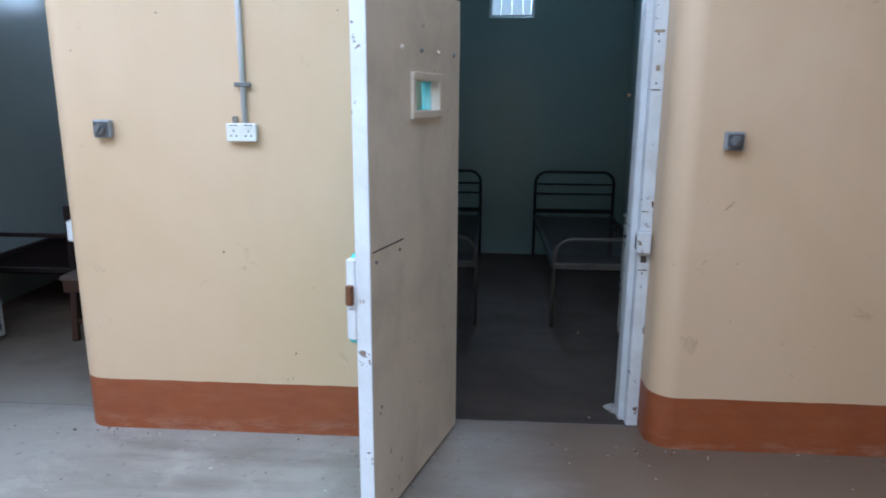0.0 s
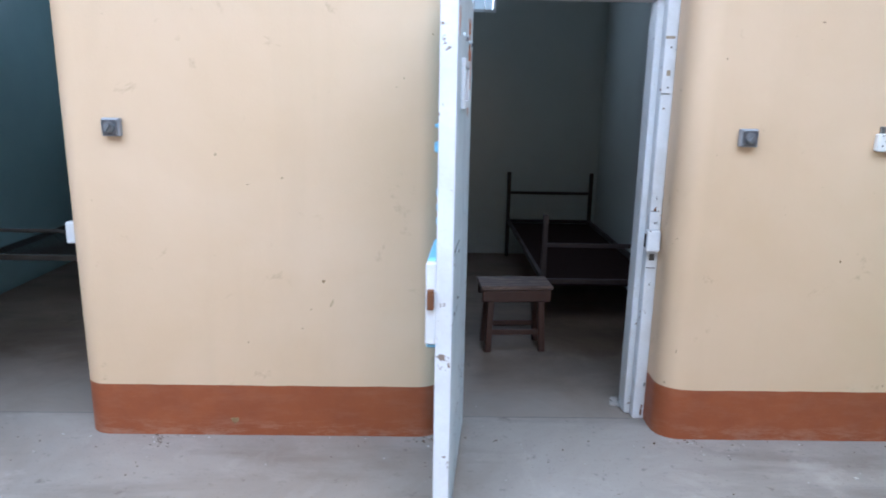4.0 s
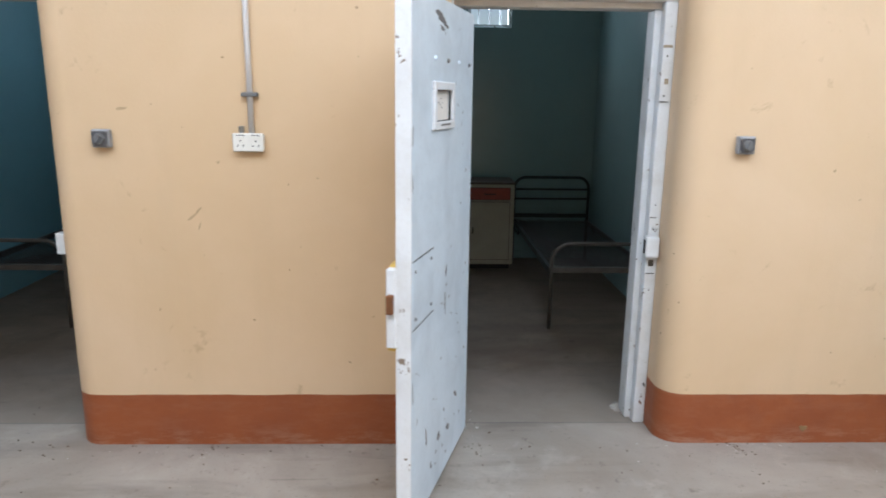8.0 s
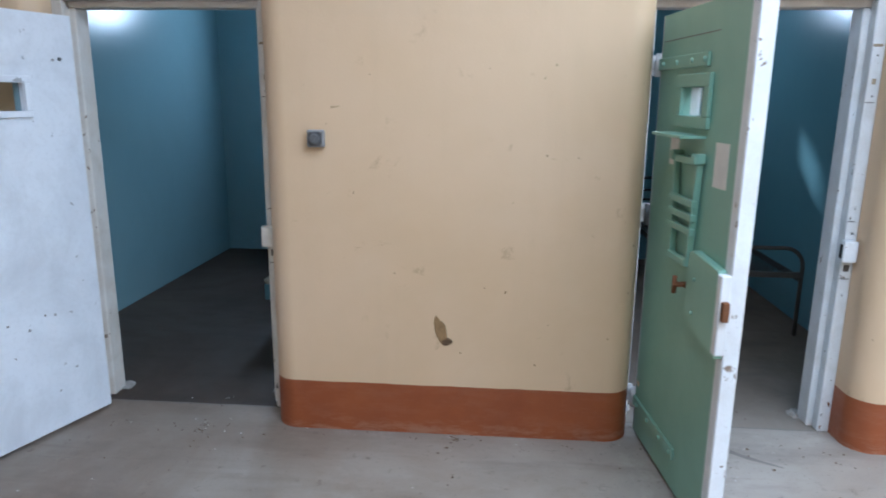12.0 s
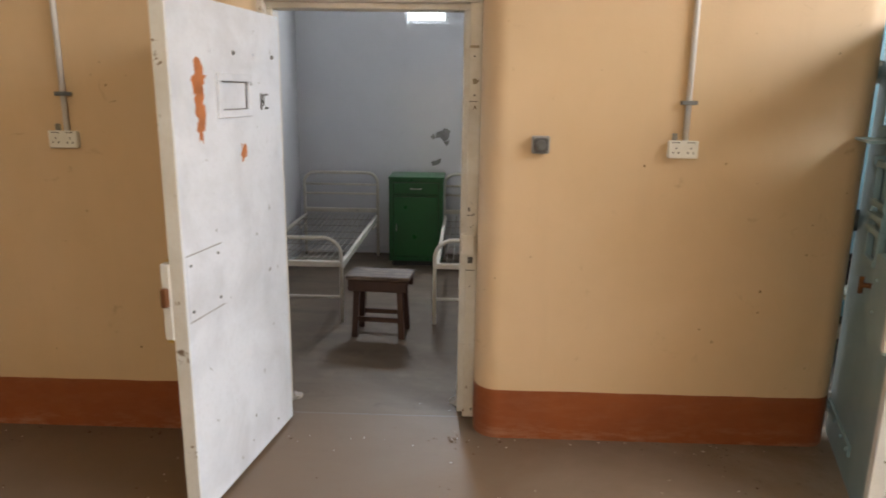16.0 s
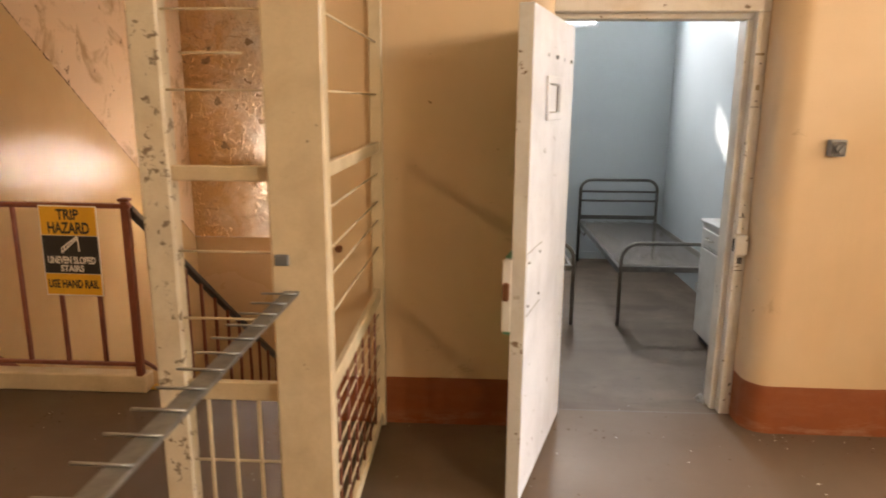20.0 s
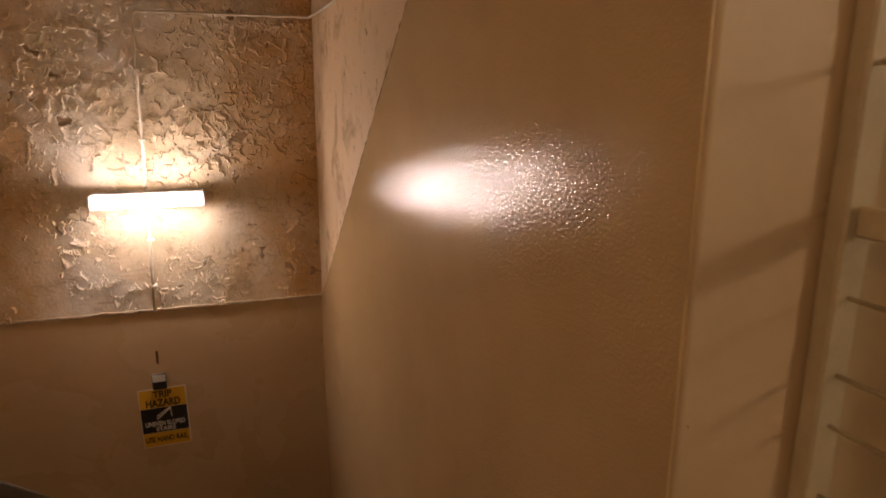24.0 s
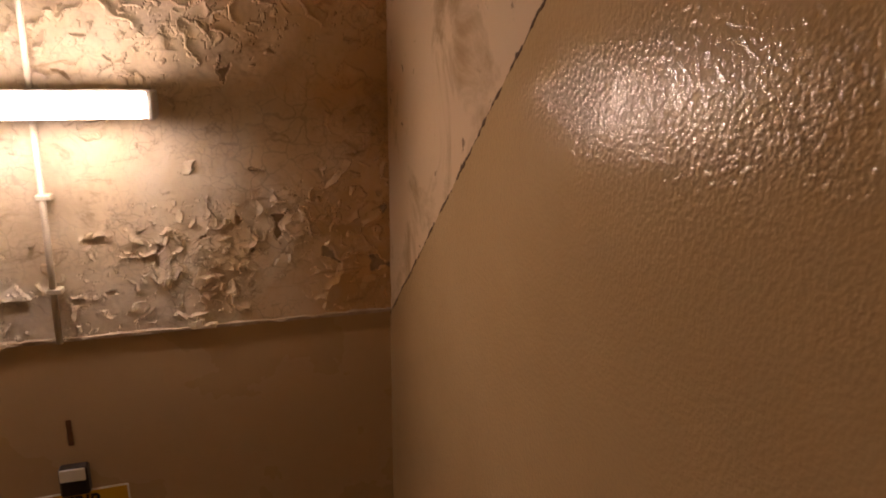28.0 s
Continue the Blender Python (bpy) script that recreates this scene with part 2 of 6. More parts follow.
def wood_paint(name, col, wood, at=0.62):
    """Old paint worn through to wood along the grain."""
    m, nt, b = mat(name, 0.6)
    g = noise_node(nt, 7, 6, 0.65, 0.3, "Object", (1.0, 6.0, 6.0))
    c = mixc(nt, ramp(nt, g, [(at, (0, 0, 0)), (at + 0.05, (1, 1, 1))]), col, wood)
    nt.links.new(mixc(nt, maths(nt, "MULTIPLY", noise_node(nt, 30, 4, 0.6), 0.4), c, tuple(v * 0.6 for v in col)), b.inputs["Base Color"])
    bump(nt, b, g, 0.3, 0.002)
    return m


M_WALL = wall_paint()
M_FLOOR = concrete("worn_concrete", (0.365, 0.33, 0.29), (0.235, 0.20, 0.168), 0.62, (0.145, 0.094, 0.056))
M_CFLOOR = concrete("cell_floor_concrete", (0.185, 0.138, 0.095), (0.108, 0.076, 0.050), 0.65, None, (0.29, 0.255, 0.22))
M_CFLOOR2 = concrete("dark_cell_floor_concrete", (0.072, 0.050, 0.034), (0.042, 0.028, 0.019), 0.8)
M_SCRAPE = concrete("scraped_concrete", (0.215, 0.195, 0.175), (0.15, 0.13, 0.115), 0.6)
M_CEIL = paint("ceiling_limewash", (0.62, 0.60, 0.56), rough=0.8)
M_FRAME = paint("white_frame_paint", (0.66, 0.68, 0.70), (0.44, 0.42, 0.38), 0.45, 6, 0.5, (0.16, 0.12, 0.09), 0.655, 16)
M_FRAME2 = paint("cream_frame_paint", (0.69, 0.66, 0.61), (0.46, 0.39, 0.30), 0.5, 6, 0.5, (0.20, 0.14, 0.09), 0.665, 16)
M_EDGE = paint("white_door_edge_paint", (0.74, 0.76, 0.78), (0.5, 0.48, 0.45), 0.45, 6, 0.5, (0.22, 0.17, 0.13), 0.645, 20)
M_RUST = plain("rusty_steel", (0.20, 0.085, 0.035), 0.8, 0.3, 0.5)
M_DARK = plain("dark_gap", (0.03, 0.027, 0.024), 0.8)
M_GREY = plain("grey_cast_metal", (0.20, 0.21, 0.22), 0.5, 0.4, 0.4)
M_WHITEP = plain("white_plastic", (0.78, 0.77, 0.72), 0.35, 0, 0.1)
M_COND = plain("painted_conduit", (0.68, 0.67, 0.67), 0.45, 0, 0.15)
M_STEEL = plain("worn_steel", (0.34, 0.34, 0.33), 0.4, 0.85, 0.4)
M_BRASS = plain("dull_chrome", (0.55, 0.53, 0.48), 0.3, 0.9, 0.3)
M_PAPER = paint("torn_paper", (0.74, 0.71, 0.66), rough=0.8, amount=0.5, scale=14)
M_GLASS, _nt, _b = mat("clear_glass", 0.03)
_b.inputs["Transmission Weight"].default_value = 1.0
_b.inputs["Base Color"].default_value = (0.93, 0.97, 0.97, 1)
CELLWALL = [
    paint("cell_paint_grey_green", (0.39, 0.49, 0.47), (0.29, 0.36, 0.345), 0.23, 2.2, 0.2, relief=0.12, sheen=0.2),
    paint("cell_paint_sage_grey", (0.46, 0.49, 0.455), (0.34, 0.36, 0.335), 0.23, 2.2, 0.2, relief=0.12, sheen=0.2),
    paint("cell_paint_dark_teal", (0.28, 0.39, 0.385), (0.20, 0.28, 0.28), 0.23, 2.2, 0.2, relief=0.12, sheen=0.2),
    paint("cell_paint_teal_blue", (0.215, 0.395, 0.45), (0.16, 0.29, 0.34), 0.23, 2.2, 0.2, relief=0.12, sheen=0.2),
    paint("cell_paint_pale_blue", (0.34, 0.52, 0.58), (0.25, 0.39, 0.44), 0.23, 2.2, 0.2, relief=0.12, sheen=0.2),
    paint("cell_paint_white", (0.66, 0.66, 0.68), (0.50, 0.50, 0.52), 0.23, 2.2, 0.2, relief=0.12, sheen=0.2),
    paint("cell_paint_ice_blue", (0.58, 0.64, 0.67), (0.44, 0.50, 0.53), 0.23, 2.2, 0.2, relief=0.12, sheen=0.2),
]

# ---- mesh helpers ----


def box(bm, lo, hi, m=None):
    vs = [bm.verts.new((x, y, z)) for x in (lo[0], hi[0]) for y in (lo[1], hi[1]) for z in (lo[2], hi[2])]
    for f in ((0, 1, 3, 2), (4, 6, 7, 5), (0, 4, 5, 1), (2, 3, 7, 6), (0, 2, 6, 4), (1, 5, 7, 3)):
        bm.faces.new([vs[i] for i in f])
    if m is not None:
        bmesh.ops.transform(bm, matrix=m, verts=vs)
    return vs


def rbox(lo, hi, r=0.004, seg=1):
    """A box with rounded edges, in a bmesh of its own."""
    bm = bmesh.new()
    box(bm, lo, hi)
    bmesh.ops.bevel(bm, geom=bm.edges[:], offset=r, segments=seg, profile=0.5, affect="EDGES")
    return bm


def extrude_outline(bm, pts, z0, z1, cap=True):
    lo = [bm.verts.new((x, y, z0)) for x, y in pts]
    hi = [bm.verts.new((x, y, z1)) for x, y in pts]
    n = len(pts)
    for i in range(n):
        bm.faces.new((lo[i], lo[(i + 1) % n], hi[(i + 1) % n], hi[i]))
    if cap:
        bm.faces.new(hi)
        bm.faces.new(lo[::-1])


def tube(bm, pts, r, n=8, closed_ends=True):
    """A round tube along a line of points."""
    pts = [Vector(p) for p in pts]
    rings = []
    up = Vector((0, 0, 1))
    for i, p in enumerate(pts):
        a = pts[max(i - 1, 0)]
        b = pts[min(i + 1, len(pts) - 1)]
        d = (b - a).normalized()
        u = d.cross(up)
        if u.length < 1e-3:
            u = d.cross(Vector((0, 1, 0)))
        u.normalize()
        v = d.cross(u).normalized()
        if rings:
            pu = rings[-1][1]
            u = (pu - d * pu.dot(d)).normalized()
            v = d.cross(u).normalized()
        rings.append(([bm.verts.new(p + r * (math.cos(2 * math.pi * k / n) * u + math.sin(2 * math.pi * k / n) * v)) for k in range(n)], u))
    for (a, _), (b, _) in zip(rings, rings[1:]):
        for k in range(n):
            f = bm.faces.new((a[k], a[(k + 1) % n], b[(k + 1) % n], b[k]))
            f.smooth = True
    if closed_ends:
        bm.faces.new(rings[0][0][::-1])
        bm.faces.new(rings[-1][0])


def arch(w, z0, z1, r, n=6, y=0.0):
    """Points up one post, round over the top and down the other."""
    pts = [(-w / 2, y, z0), (-w / 2, y, z1 - r)]
    for k in range(1, n + 1):
        a = math.pi - k * math.pi / 2 / n
        pts.append((-w / 2 + r + r * math.cos(a), y, z1 - r + r * math.sin(a)))
    for k in range(n + 1):
        a = math.pi / 2 - k * math.pi / 2 / n
        pts.append((w / 2 - r + r * math.cos(a), y, z1 - r + r * math.sin(a)))
    pts.append((w / 2, y, z0))
    return pts


def mesh_of(name, bm, material, smooth=None):
    me = bpy.data.meshes.new(name)
    bmesh.ops.recalc_face_normals(bm, faces=bm.faces[:])
    bm.to_mesh(me)
    bm.free()
    if material:
        me.materials.append(material)
    return me


def part(name, bm, material, parent=None, label=""):
    ob = new(name, mesh_of(name, bm, material))
    ob.parent = parent
    return tagged(ob, label)


def thing(name, label, category, group="", kind="", m=None):
    ob = new(name)
    ob.empty_display_size = 0.1
    if m is not None:
        ob.matrix_basis = m
    return tagged(ob, label, category, group, kind)


def structure(name, bm, material, label, category):
    ob = part(name, bm, material)
    return tagged(ob, label, category, "", "structure")


# ---- large structure ----
XR = 4.0            # end of the corridor behind the first cell
XL = -21.6          # other end of it
YB = -1.7           # wall behind the walker


def pier_outline(x0, x1, r0=0.12, r1=0.12):
    """Round front corners; the hinge side steps back behind the curve for the jamb."""
    pts = [(x0, WB)]
    n = 26
    for k in range(n + 1):
        a = math.pi + k * math.pi / 2 / n
        pts.append((x0 + r0 + r0 * math.cos(a), W + r0 + r0 * math.sin(a)))
    for k in range(n + 1):
        a = 1.5 * math.pi + k * math.pi / 2 / n
        pts.append((x1 - r1 + r1 * math.cos(a), W + r1 + r1 * math.sin(a)))
    pts += [(x1, W + 0.15), (x1 - 0.05, W + 0.205), (x1 - 0.05, WB)]
    return pts


ends = [XR + 0.05] + [s + JLO + 0.05 for s in SW]
starts = [s + JRO for s in SW] + [STX]
for k, (x1, x0) in enumerate(zip(ends, starts)):
    bm = bmesh.new()
    extrude_outline(bm, pier_outline(x0, x1, 0.12 if x0 != STX else 0.012, 0.12), 0, CEIL)
    structure("wall_pier_" + str(k + 1), bm, M_WALL, "cream painted wall pier with brick red base and rounded corners", "wall")
for k, s in enumerate(SW):
    bm = bmesh.new()
    box(bm, (s + JLO + 0.001, W + 0.212, HEAD + 0.105), (s + JRO - 0.001, WB - 0.001, CEIL))
    structure("wall_over_door_" + str(k + 1), bm, M_WALL, "cream painted wall above a cell door", "wall")

bm = bmesh.new()
box(bm, (XL - 0.3, YB - 0.3, 0), (XR + 0.3, YB, CEIL))
structure("wall_south", bm, M_WALL, "cream painted corridor wall with brick red base", "wall")
bm = bmesh.new()
box(bm, (XR, YB, 0), (XR + 0.3, WB, CEIL))
structure("wall_east", bm, M_WALL, "cream painted end wall of the corridor", "wall")
bm = bmesh.new()
box(bm, (XL - 0.3, YB, 0), (XL, 3.24, CEIL))
structure("wall_west", bm, M_WALL, "cream painted end wall beside the stairs", "wall")
bm = bmesh.new()
box(bm, (XL, 3.0, 0), (STL - 0.301, 3.24, CEIL))
structure("wall_lobby", bm, M_WALL, "cream painted wall beside the stair opening", "wall")

bm = bmesh.new()
box(bm, (XL - 0.3, YB - 0.3, -0.2), (XR + 0.3, W + 0.21, 0))
box(bm, (STL, W + 0.21, -0.2), (STX, 3.36, 0))
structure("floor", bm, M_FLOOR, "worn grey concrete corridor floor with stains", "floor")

# ceiling with the roof light opening
bm = bmesh.new()
x0, x1, y0, y1 = SKYL
box(bm, (XL - 0.3, YB - 0.3, CEIL), (x0, 7.3, CEIL + 0.2))
box(bm, (x1, YB - 0.3, CEIL), (XR + 0.3, 7.3, CEIL + 0.2))
box(bm, (x0, YB - 0.3, CEIL), (x1, y0, CEIL + 0.2))
box(bm, (x0, y1, CEIL), (x1, 7.3, CEIL + 0.2))
structure("ceiling", bm, M_CEIL, "limewashed corridor ceiling with a long roof light", "ceiling")
# Unseen opaque panel added above the opening; blocks direct sun and sky.
bm = bmesh.new()
box(bm, (x0 - 0.1, y0 - 0.1, CEIL + 0.2), (x1 + 0.1, y1 + 0.1, CEIL + 0.24))
structure("roof_light_blocker", bm, M_WHITEP, "opaque white panel added over the roof light to keep the sun out", "roof light")

for i, s in enumerate(SW):
    k = str(i + 1)
    cw = CELLWALL[i]
    xl, xr = s + CL, s + CR
    # inner lining of the front wall
    bm = bmesh.new()
    box(bm, (xl, WB, 0), (s + JLO, WB + 0.02, CCEIL))
    box(bm, (s + JRO, WB, 0), (xr, WB + 0.02, CCEIL))
    box(bm, (s + JLO, WB, HEAD + 0.1), (s + JRO, WB + 0.02, CCEIL))
    structure("cell_front_wall_" + k, bm, cw, "inside of the cell front wall in gloss paint", "wall")
    bm = bmesh.new()
    box(bm, (xl - 0.17, WB + 0.0, 0), (xl, BACK, CCEIL))
    structure("cell_wall_left_" + k, bm, cw, "cell side wall in worn gloss paint", "wall")
    bm = bmesh.new()
    box(bm, (xr, WB + 0.0, 0), (xr + 0.17, BACK, CCEIL))
    structure("cell_wall_right_" + k, bm, cw, "cell side wall in worn gloss paint", "wall")
    wx, wz = WIN[i]
    a, b2, z0, z1 = s + wx, s + wx + 0.43, wz, wz + 0.5
    bm = bmesh.new()
    for lo, hi in (((xl - 0.17, BACK, 0), (a, BACK + 0.35, CCEIL)), ((b2, BACK, 0), (xr + 0.17, BACK + 0.35, CCEIL)),
                   ((a, BACK, 0), (b2, BACK + 0.35, z0)), ((a, BACK, z1), (b2, BACK + 0.35, CCEIL))):
        box(bm, lo, hi)
    structure("cell_wall_back_" + k, bm, cw, "cell back wall in worn gloss paint with a small high window", "wall")
    bm = bmesh.new()
    box(bm, (xl - 0.17, WB, CCEIL), (xr + 0.17, BACK + 0.35, CCEIL + 0.15))
    structure("cell_ceiling_" + k, bm, M_CEIL, "limewashed cell ceiling", "ceiling")
    bm = bmesh.new()
    box(bm, (xl - 0.17, W + 0.21, -0.2), (xr + 0.17, BACK, 0.0))
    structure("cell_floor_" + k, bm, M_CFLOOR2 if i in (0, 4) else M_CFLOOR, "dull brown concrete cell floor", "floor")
    bm = bmesh.new()
    box(bm, (xl, BACK - 0.016, 0), (xr, BACK, 0.075))
    structure("cell_baseboard_" + k, bm, cw, "low painted skirting along the cell back wall", "baseboard")
    win = tagged(thing("window_" + k, "small high window with a white steel frame and bars", "window", "", "structure"))
    bm = bmesh.new()
    f = 0.03
    for lo, hi in (((a, BACK + 0.02, z0), (b2, BACK + 0.07, z0 + f)), ((a, BACK + 0.02, z1 - f), (b2, BACK + 0.07, z1)),
                   ((a, BACK + 0.02, z0 + f), (a + f, BACK + 0.07, z1 - f)), ((b2 - f, BACK + 0.02, z0 + f), (b2, BACK + 0.07, z1 - f))):
        box(bm, lo, hi)
    part("window_frame", bm, M_FRAME, win)
    for q in range(1, 4):
        bm = bmesh.new()
        xb = a + (b2 - a) * q / 4
        tube(bm, [(xb, BACK + 0.05, z0 + f), (xb, BACK + 0.05, z1 - f)], 0.006)
        part("bar", bm, M_FRAME, win)


# ---- stair well ----
DADO_Z = 0.183


def stair_paint():
    """Gloss paint below a line that falls with the stairs, blotched old plaster above it."""
    m, nt, b = mat("stair_wall_paint", 0.3)
    tc = nt.nodes.new("ShaderNodeTexCoord")
    sep = nt.nodes.new("ShaderNodeSeparateXYZ")
    nt.links.new(tc.outputs["Object"], sep.inputs[0])
    line = maths(nt, "MULTIPLY_ADD", maths(nt, "SUBTRACT", FAR - 0.005, sep.outputs["Y"]), 0.775, DADO_Z - 0.012)
    line = maths(nt, "MULTIPLY_ADD", noise_node(nt, 9, 4, 0.6), 0.03, maths(nt, "SUBTRACT", line, 0.015))
    gloss = maths(nt, "LESS_THAN", sep.outputs["Z"], line)
    big = noise_node(nt, 1.3, 5, 0.6)
    c1 = mixc(nt, ramp(nt, big, [(0.35, (0, 0, 0)), (0.75, (1, 1, 1))]), (0.60, 0.425, 0.225), (0.53, 0.36, 0.175))
    blot = noise_node(nt, 3.2, 7, 0.66, 0.6)
    c2 = mixc(nt, ramp(nt, blot, [(0.52, (0, 0, 0)), (0.66, (1, 1, 1))]), (0.69, 0.515, 0.33), (0.43, 0.285, 0.15))
    chips = noise_node(nt, 11, 7, 0.7, 0.3)
    cm = ramp(nt, chips, [(0.63, (0, 0, 0)), (0.66, (1, 1, 1))])
    c2 = mixc(nt, cm, c2, (0.25, 0.16, 0.09))
    split = maths(nt, "LESS_THAN", maths(nt, "ABSOLUTE", maths(nt, "SUBTRACT", sep.outputs["Z"], line)), maths(nt, "MULTIPLY_ADD", noise_node(nt, 14, 5, 0.7), 0.05, -0.021))
    nt.links.new(mixc(nt, split, mixc(nt, gloss, c2, c1), (0.12, 0.075, 0.045)), b.inputs["Base Color"])
    b.inputs["Specular IOR Level"].default_value = 0.16
    nt.links.new(maths(nt, "MULTIPLY_ADD", gloss, -0.545, 0.66), b.inputs["Roughness"])
    peel = maths(nt, "MULTIPLY_ADD", noise_node(nt, 135, 1, 0.5), 0.95, maths(nt, "MULTIPLY", noise_node(nt, 55, 1, 0.5), 0.22))
    rough = maths(nt, "MULTIPLY_ADD", blot, 4.0, maths(nt, "MULTIPLY", cm, -1.5))
    h = maths(nt, "ADD", maths(nt, "MULTIPLY", peel, gloss), maths(nt, "MULTIPLY", rough, maths(nt, "SUBTRACT", 1.0, gloss)))
    bump(nt, b, maths(nt, "ADD", h, maths(nt, "MULTIPLY", gloss, -0.6)), 0.26, 0.006)
    return m


def under_paint():
    m, nt, b = mat("exposed_undercoat", 0.85)
    n = noise_node(nt, 30, 5, 0.7)
    nt.links.new(mixc(nt, ramp(nt, n, [(0.35, (0, 0, 0)), (0.7, (1, 1, 1))]), (0.40, 0.29, 0.18), (0.27, 0.18, 0.10)), b.inputs["Base Color"])
    bump(nt, b, n, 0.4, 0.003)
    return m


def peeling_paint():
    """Flaking distemper with brown stains, painted paler round the lamp; the flakes themselves are in the mesh."""
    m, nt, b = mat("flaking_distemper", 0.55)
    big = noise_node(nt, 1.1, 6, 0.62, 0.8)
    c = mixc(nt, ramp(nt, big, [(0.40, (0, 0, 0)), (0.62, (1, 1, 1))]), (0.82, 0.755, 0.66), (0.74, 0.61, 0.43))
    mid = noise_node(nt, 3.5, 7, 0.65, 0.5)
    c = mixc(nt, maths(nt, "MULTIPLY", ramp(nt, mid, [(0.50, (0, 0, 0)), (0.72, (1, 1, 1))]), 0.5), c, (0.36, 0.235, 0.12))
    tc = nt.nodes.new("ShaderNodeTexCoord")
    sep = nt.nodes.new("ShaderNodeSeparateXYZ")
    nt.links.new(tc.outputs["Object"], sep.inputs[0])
    # Brown stains kept off the lamp: the lamp's whitening painted into the colour.
    stain_off_lamp = maths(nt, "MULTIPLY_ADD", maths(nt, "ABSOLUTE", maths(nt, "ADD", sep.outputs["X"], 19.05)), 1.7, -0.75)
    stain_off_lamp = maths(nt, "MULTIPLY_ADD", noise_node(nt, 2.6, 6, 0.65, 0.8), 2.2, maths(nt, "SUBTRACT", stain_off_lamp, 1.1))
    c = mixc(nt, maths(nt, "MULTIPLY", ramp(nt, stain_off_lamp, [(0.0, (0, 0, 0)), (1.0, (1, 1, 1))]), 0.85), c, (0.62, 0.365, 0.14))
    fine = noise_node(nt, 26, 5, 0.7)
    c = mixc(nt, maths(nt, "MULTIPLY", ramp(nt, fine, [(0.62, (0, 0, 0)), (0.70, (1, 1, 1))]), 0.4), c, (0.30, 0.18, 0.085))
    # dirt held in the cracks between plates, and rusty blooms
    bloom = noise_node(nt, 6.5, 8, 0.72, 1.2, "Object", (0.6, 1.0, 1.5))
    c = mixc(nt, maths(nt, "MULTIPLY", ramp(nt, bloom, [(0.56, (0, 0, 0)), (0.66, (1, 1, 1))]), 0.55), c, (0.30, 0.17, 0.075))
    for scale, seed in ((15.0, 0.0), (31.0, 3.0)):
        mp = nt.nodes.new("ShaderNodeMapping")
        mp.inputs["Location"].default_value = (seed, seed, 0)
        wob = nt.nodes.new("ShaderNodeTexNoise")
        wob.inputs["Scale"].default_value, wob.inputs["Detail"].default_value = 9.0, 4.0
        nt.links.new(tc.outputs["Object"], wob.inputs["Vector"])
        moved = nt.nodes.new("ShaderNodeVectorMath")
        moved.operation = "MULTIPLY_ADD"
        moved.inputs[1].default_value = (0.12, 0.0, 0.12)
        nt.links.new(wob.outputs["Color"], moved.inputs[0])
        nt.links.new(tc.outputs["Object"], moved.inputs[2])
        nt.links.new(moved.outputs[0], mp.inputs[0])
        vo = nt.nodes.new("ShaderNodeTexVoronoi")
        vo.feature = "DISTANCE_TO_EDGE"
        vo.inputs["Scale"].default_value = scale
        nt.links.new(mp.outputs[0], vo.inputs["Vector"])
        line = ramp(nt, vo.outputs["Distance"], [(0.012, (1, 1, 1)), (0.05, (0, 0, 0))])
        patch = ramp(nt, noise_node(nt, 2.8 + seed, 5, 0.65), [(0.46, (0, 0, 0)), (0.60, (1, 1, 1))])
        c = mixc(nt, maths(nt, "MULTIPLY", maths(nt, "MULTIPLY", line, patch), 0.28), c, (0.15, 0.085, 0.04))
    nt.links.new(c, b.inputs["Base Color"])
    nt.links.new(ramp(nt, mid, [(0.3, (0.7,) * 3), (0.7, (0.9,) * 3)]), b.inputs["Roughness"])
    bump(nt, b, noise_node(nt, 55, 5, 0.7), 0.12, 0.002)
    return m


M_STAIR = stair_paint()
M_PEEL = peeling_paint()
M_UNDER = under_paint()
M_LEDGE = paint("pale_ragged_plaster", (0.62, 0.50, 0.37), (0.34, 0.23, 0.14), 0.8, 12, 0.7)
M_DADO = paint("brown_gloss_dado", (0.60, 0.43, 0.25), (0.50, 0.34, 0.185), 0.26, 1.4, 0.5, relief=0.2, relief_scale=35)
M_REDM = paint("dark_red_rail_paint", (0.20, 0.060, 0.032), (0.12, 0.04, 0.025), 0.38, 8, 0.5, (0.33, 0.20, 0.12), 0.74, 22)
M_REDS = paint("dark_red_skirting_paint", (0.235, 0.065, 0.032), (0.14, 0.045, 0.026), 0.45, 6, 0.5)
M_BLACK = plain("worn_black_paint", (0.035, 0.03, 0.03), 0.35)
M_GATE = paint("cream_grille_paint", (0.60, 0.50, 0.34), (0.40, 0.31, 0.19), 0.45, 7, 0.55, (0.14, 0.10, 0.07), 0.70, 20, 0.35)
M_POST = paint("chipped_cream_post_paint", (0.62, 0.55, 0.42), (0.42, 0.34, 0.22), 0.45, 7, 0.55, (0.22, 0.165, 0.11), 0.60, 24, 0.5)
M_YEL = paint("worn_yellow_nosing_paint", (0.62, 0.36, 0.03), (0.35, 0.2, 0.05), 0.55, 9, 0.6)
M_STEP = concrete("stair_concrete", (0.20, 0.165, 0.13), (0.13, 0.10, 0.075), 0.65)

bm = bmesh.new()
box(bm, (STX, WB + 0.001, -3.6), (STX + 0.22, FAR, CEIL))
box(bm, (STX, W + 0.02, -3.6), (STX + 0.22, WB + 0.001, -0.201))
box(bm, (STX - 0.005, W + 0.006, 0.0), (STX, WB + 0.001, CEIL))
structure("wall_stair_right", bm, M_STAIR, "stair wall with gloss cream paint below blotched plaster", "wall")
bm = bmesh.new()
box(bm, (STL - 0.3, 3.0, -3.6), (STL, FAR, CEIL))
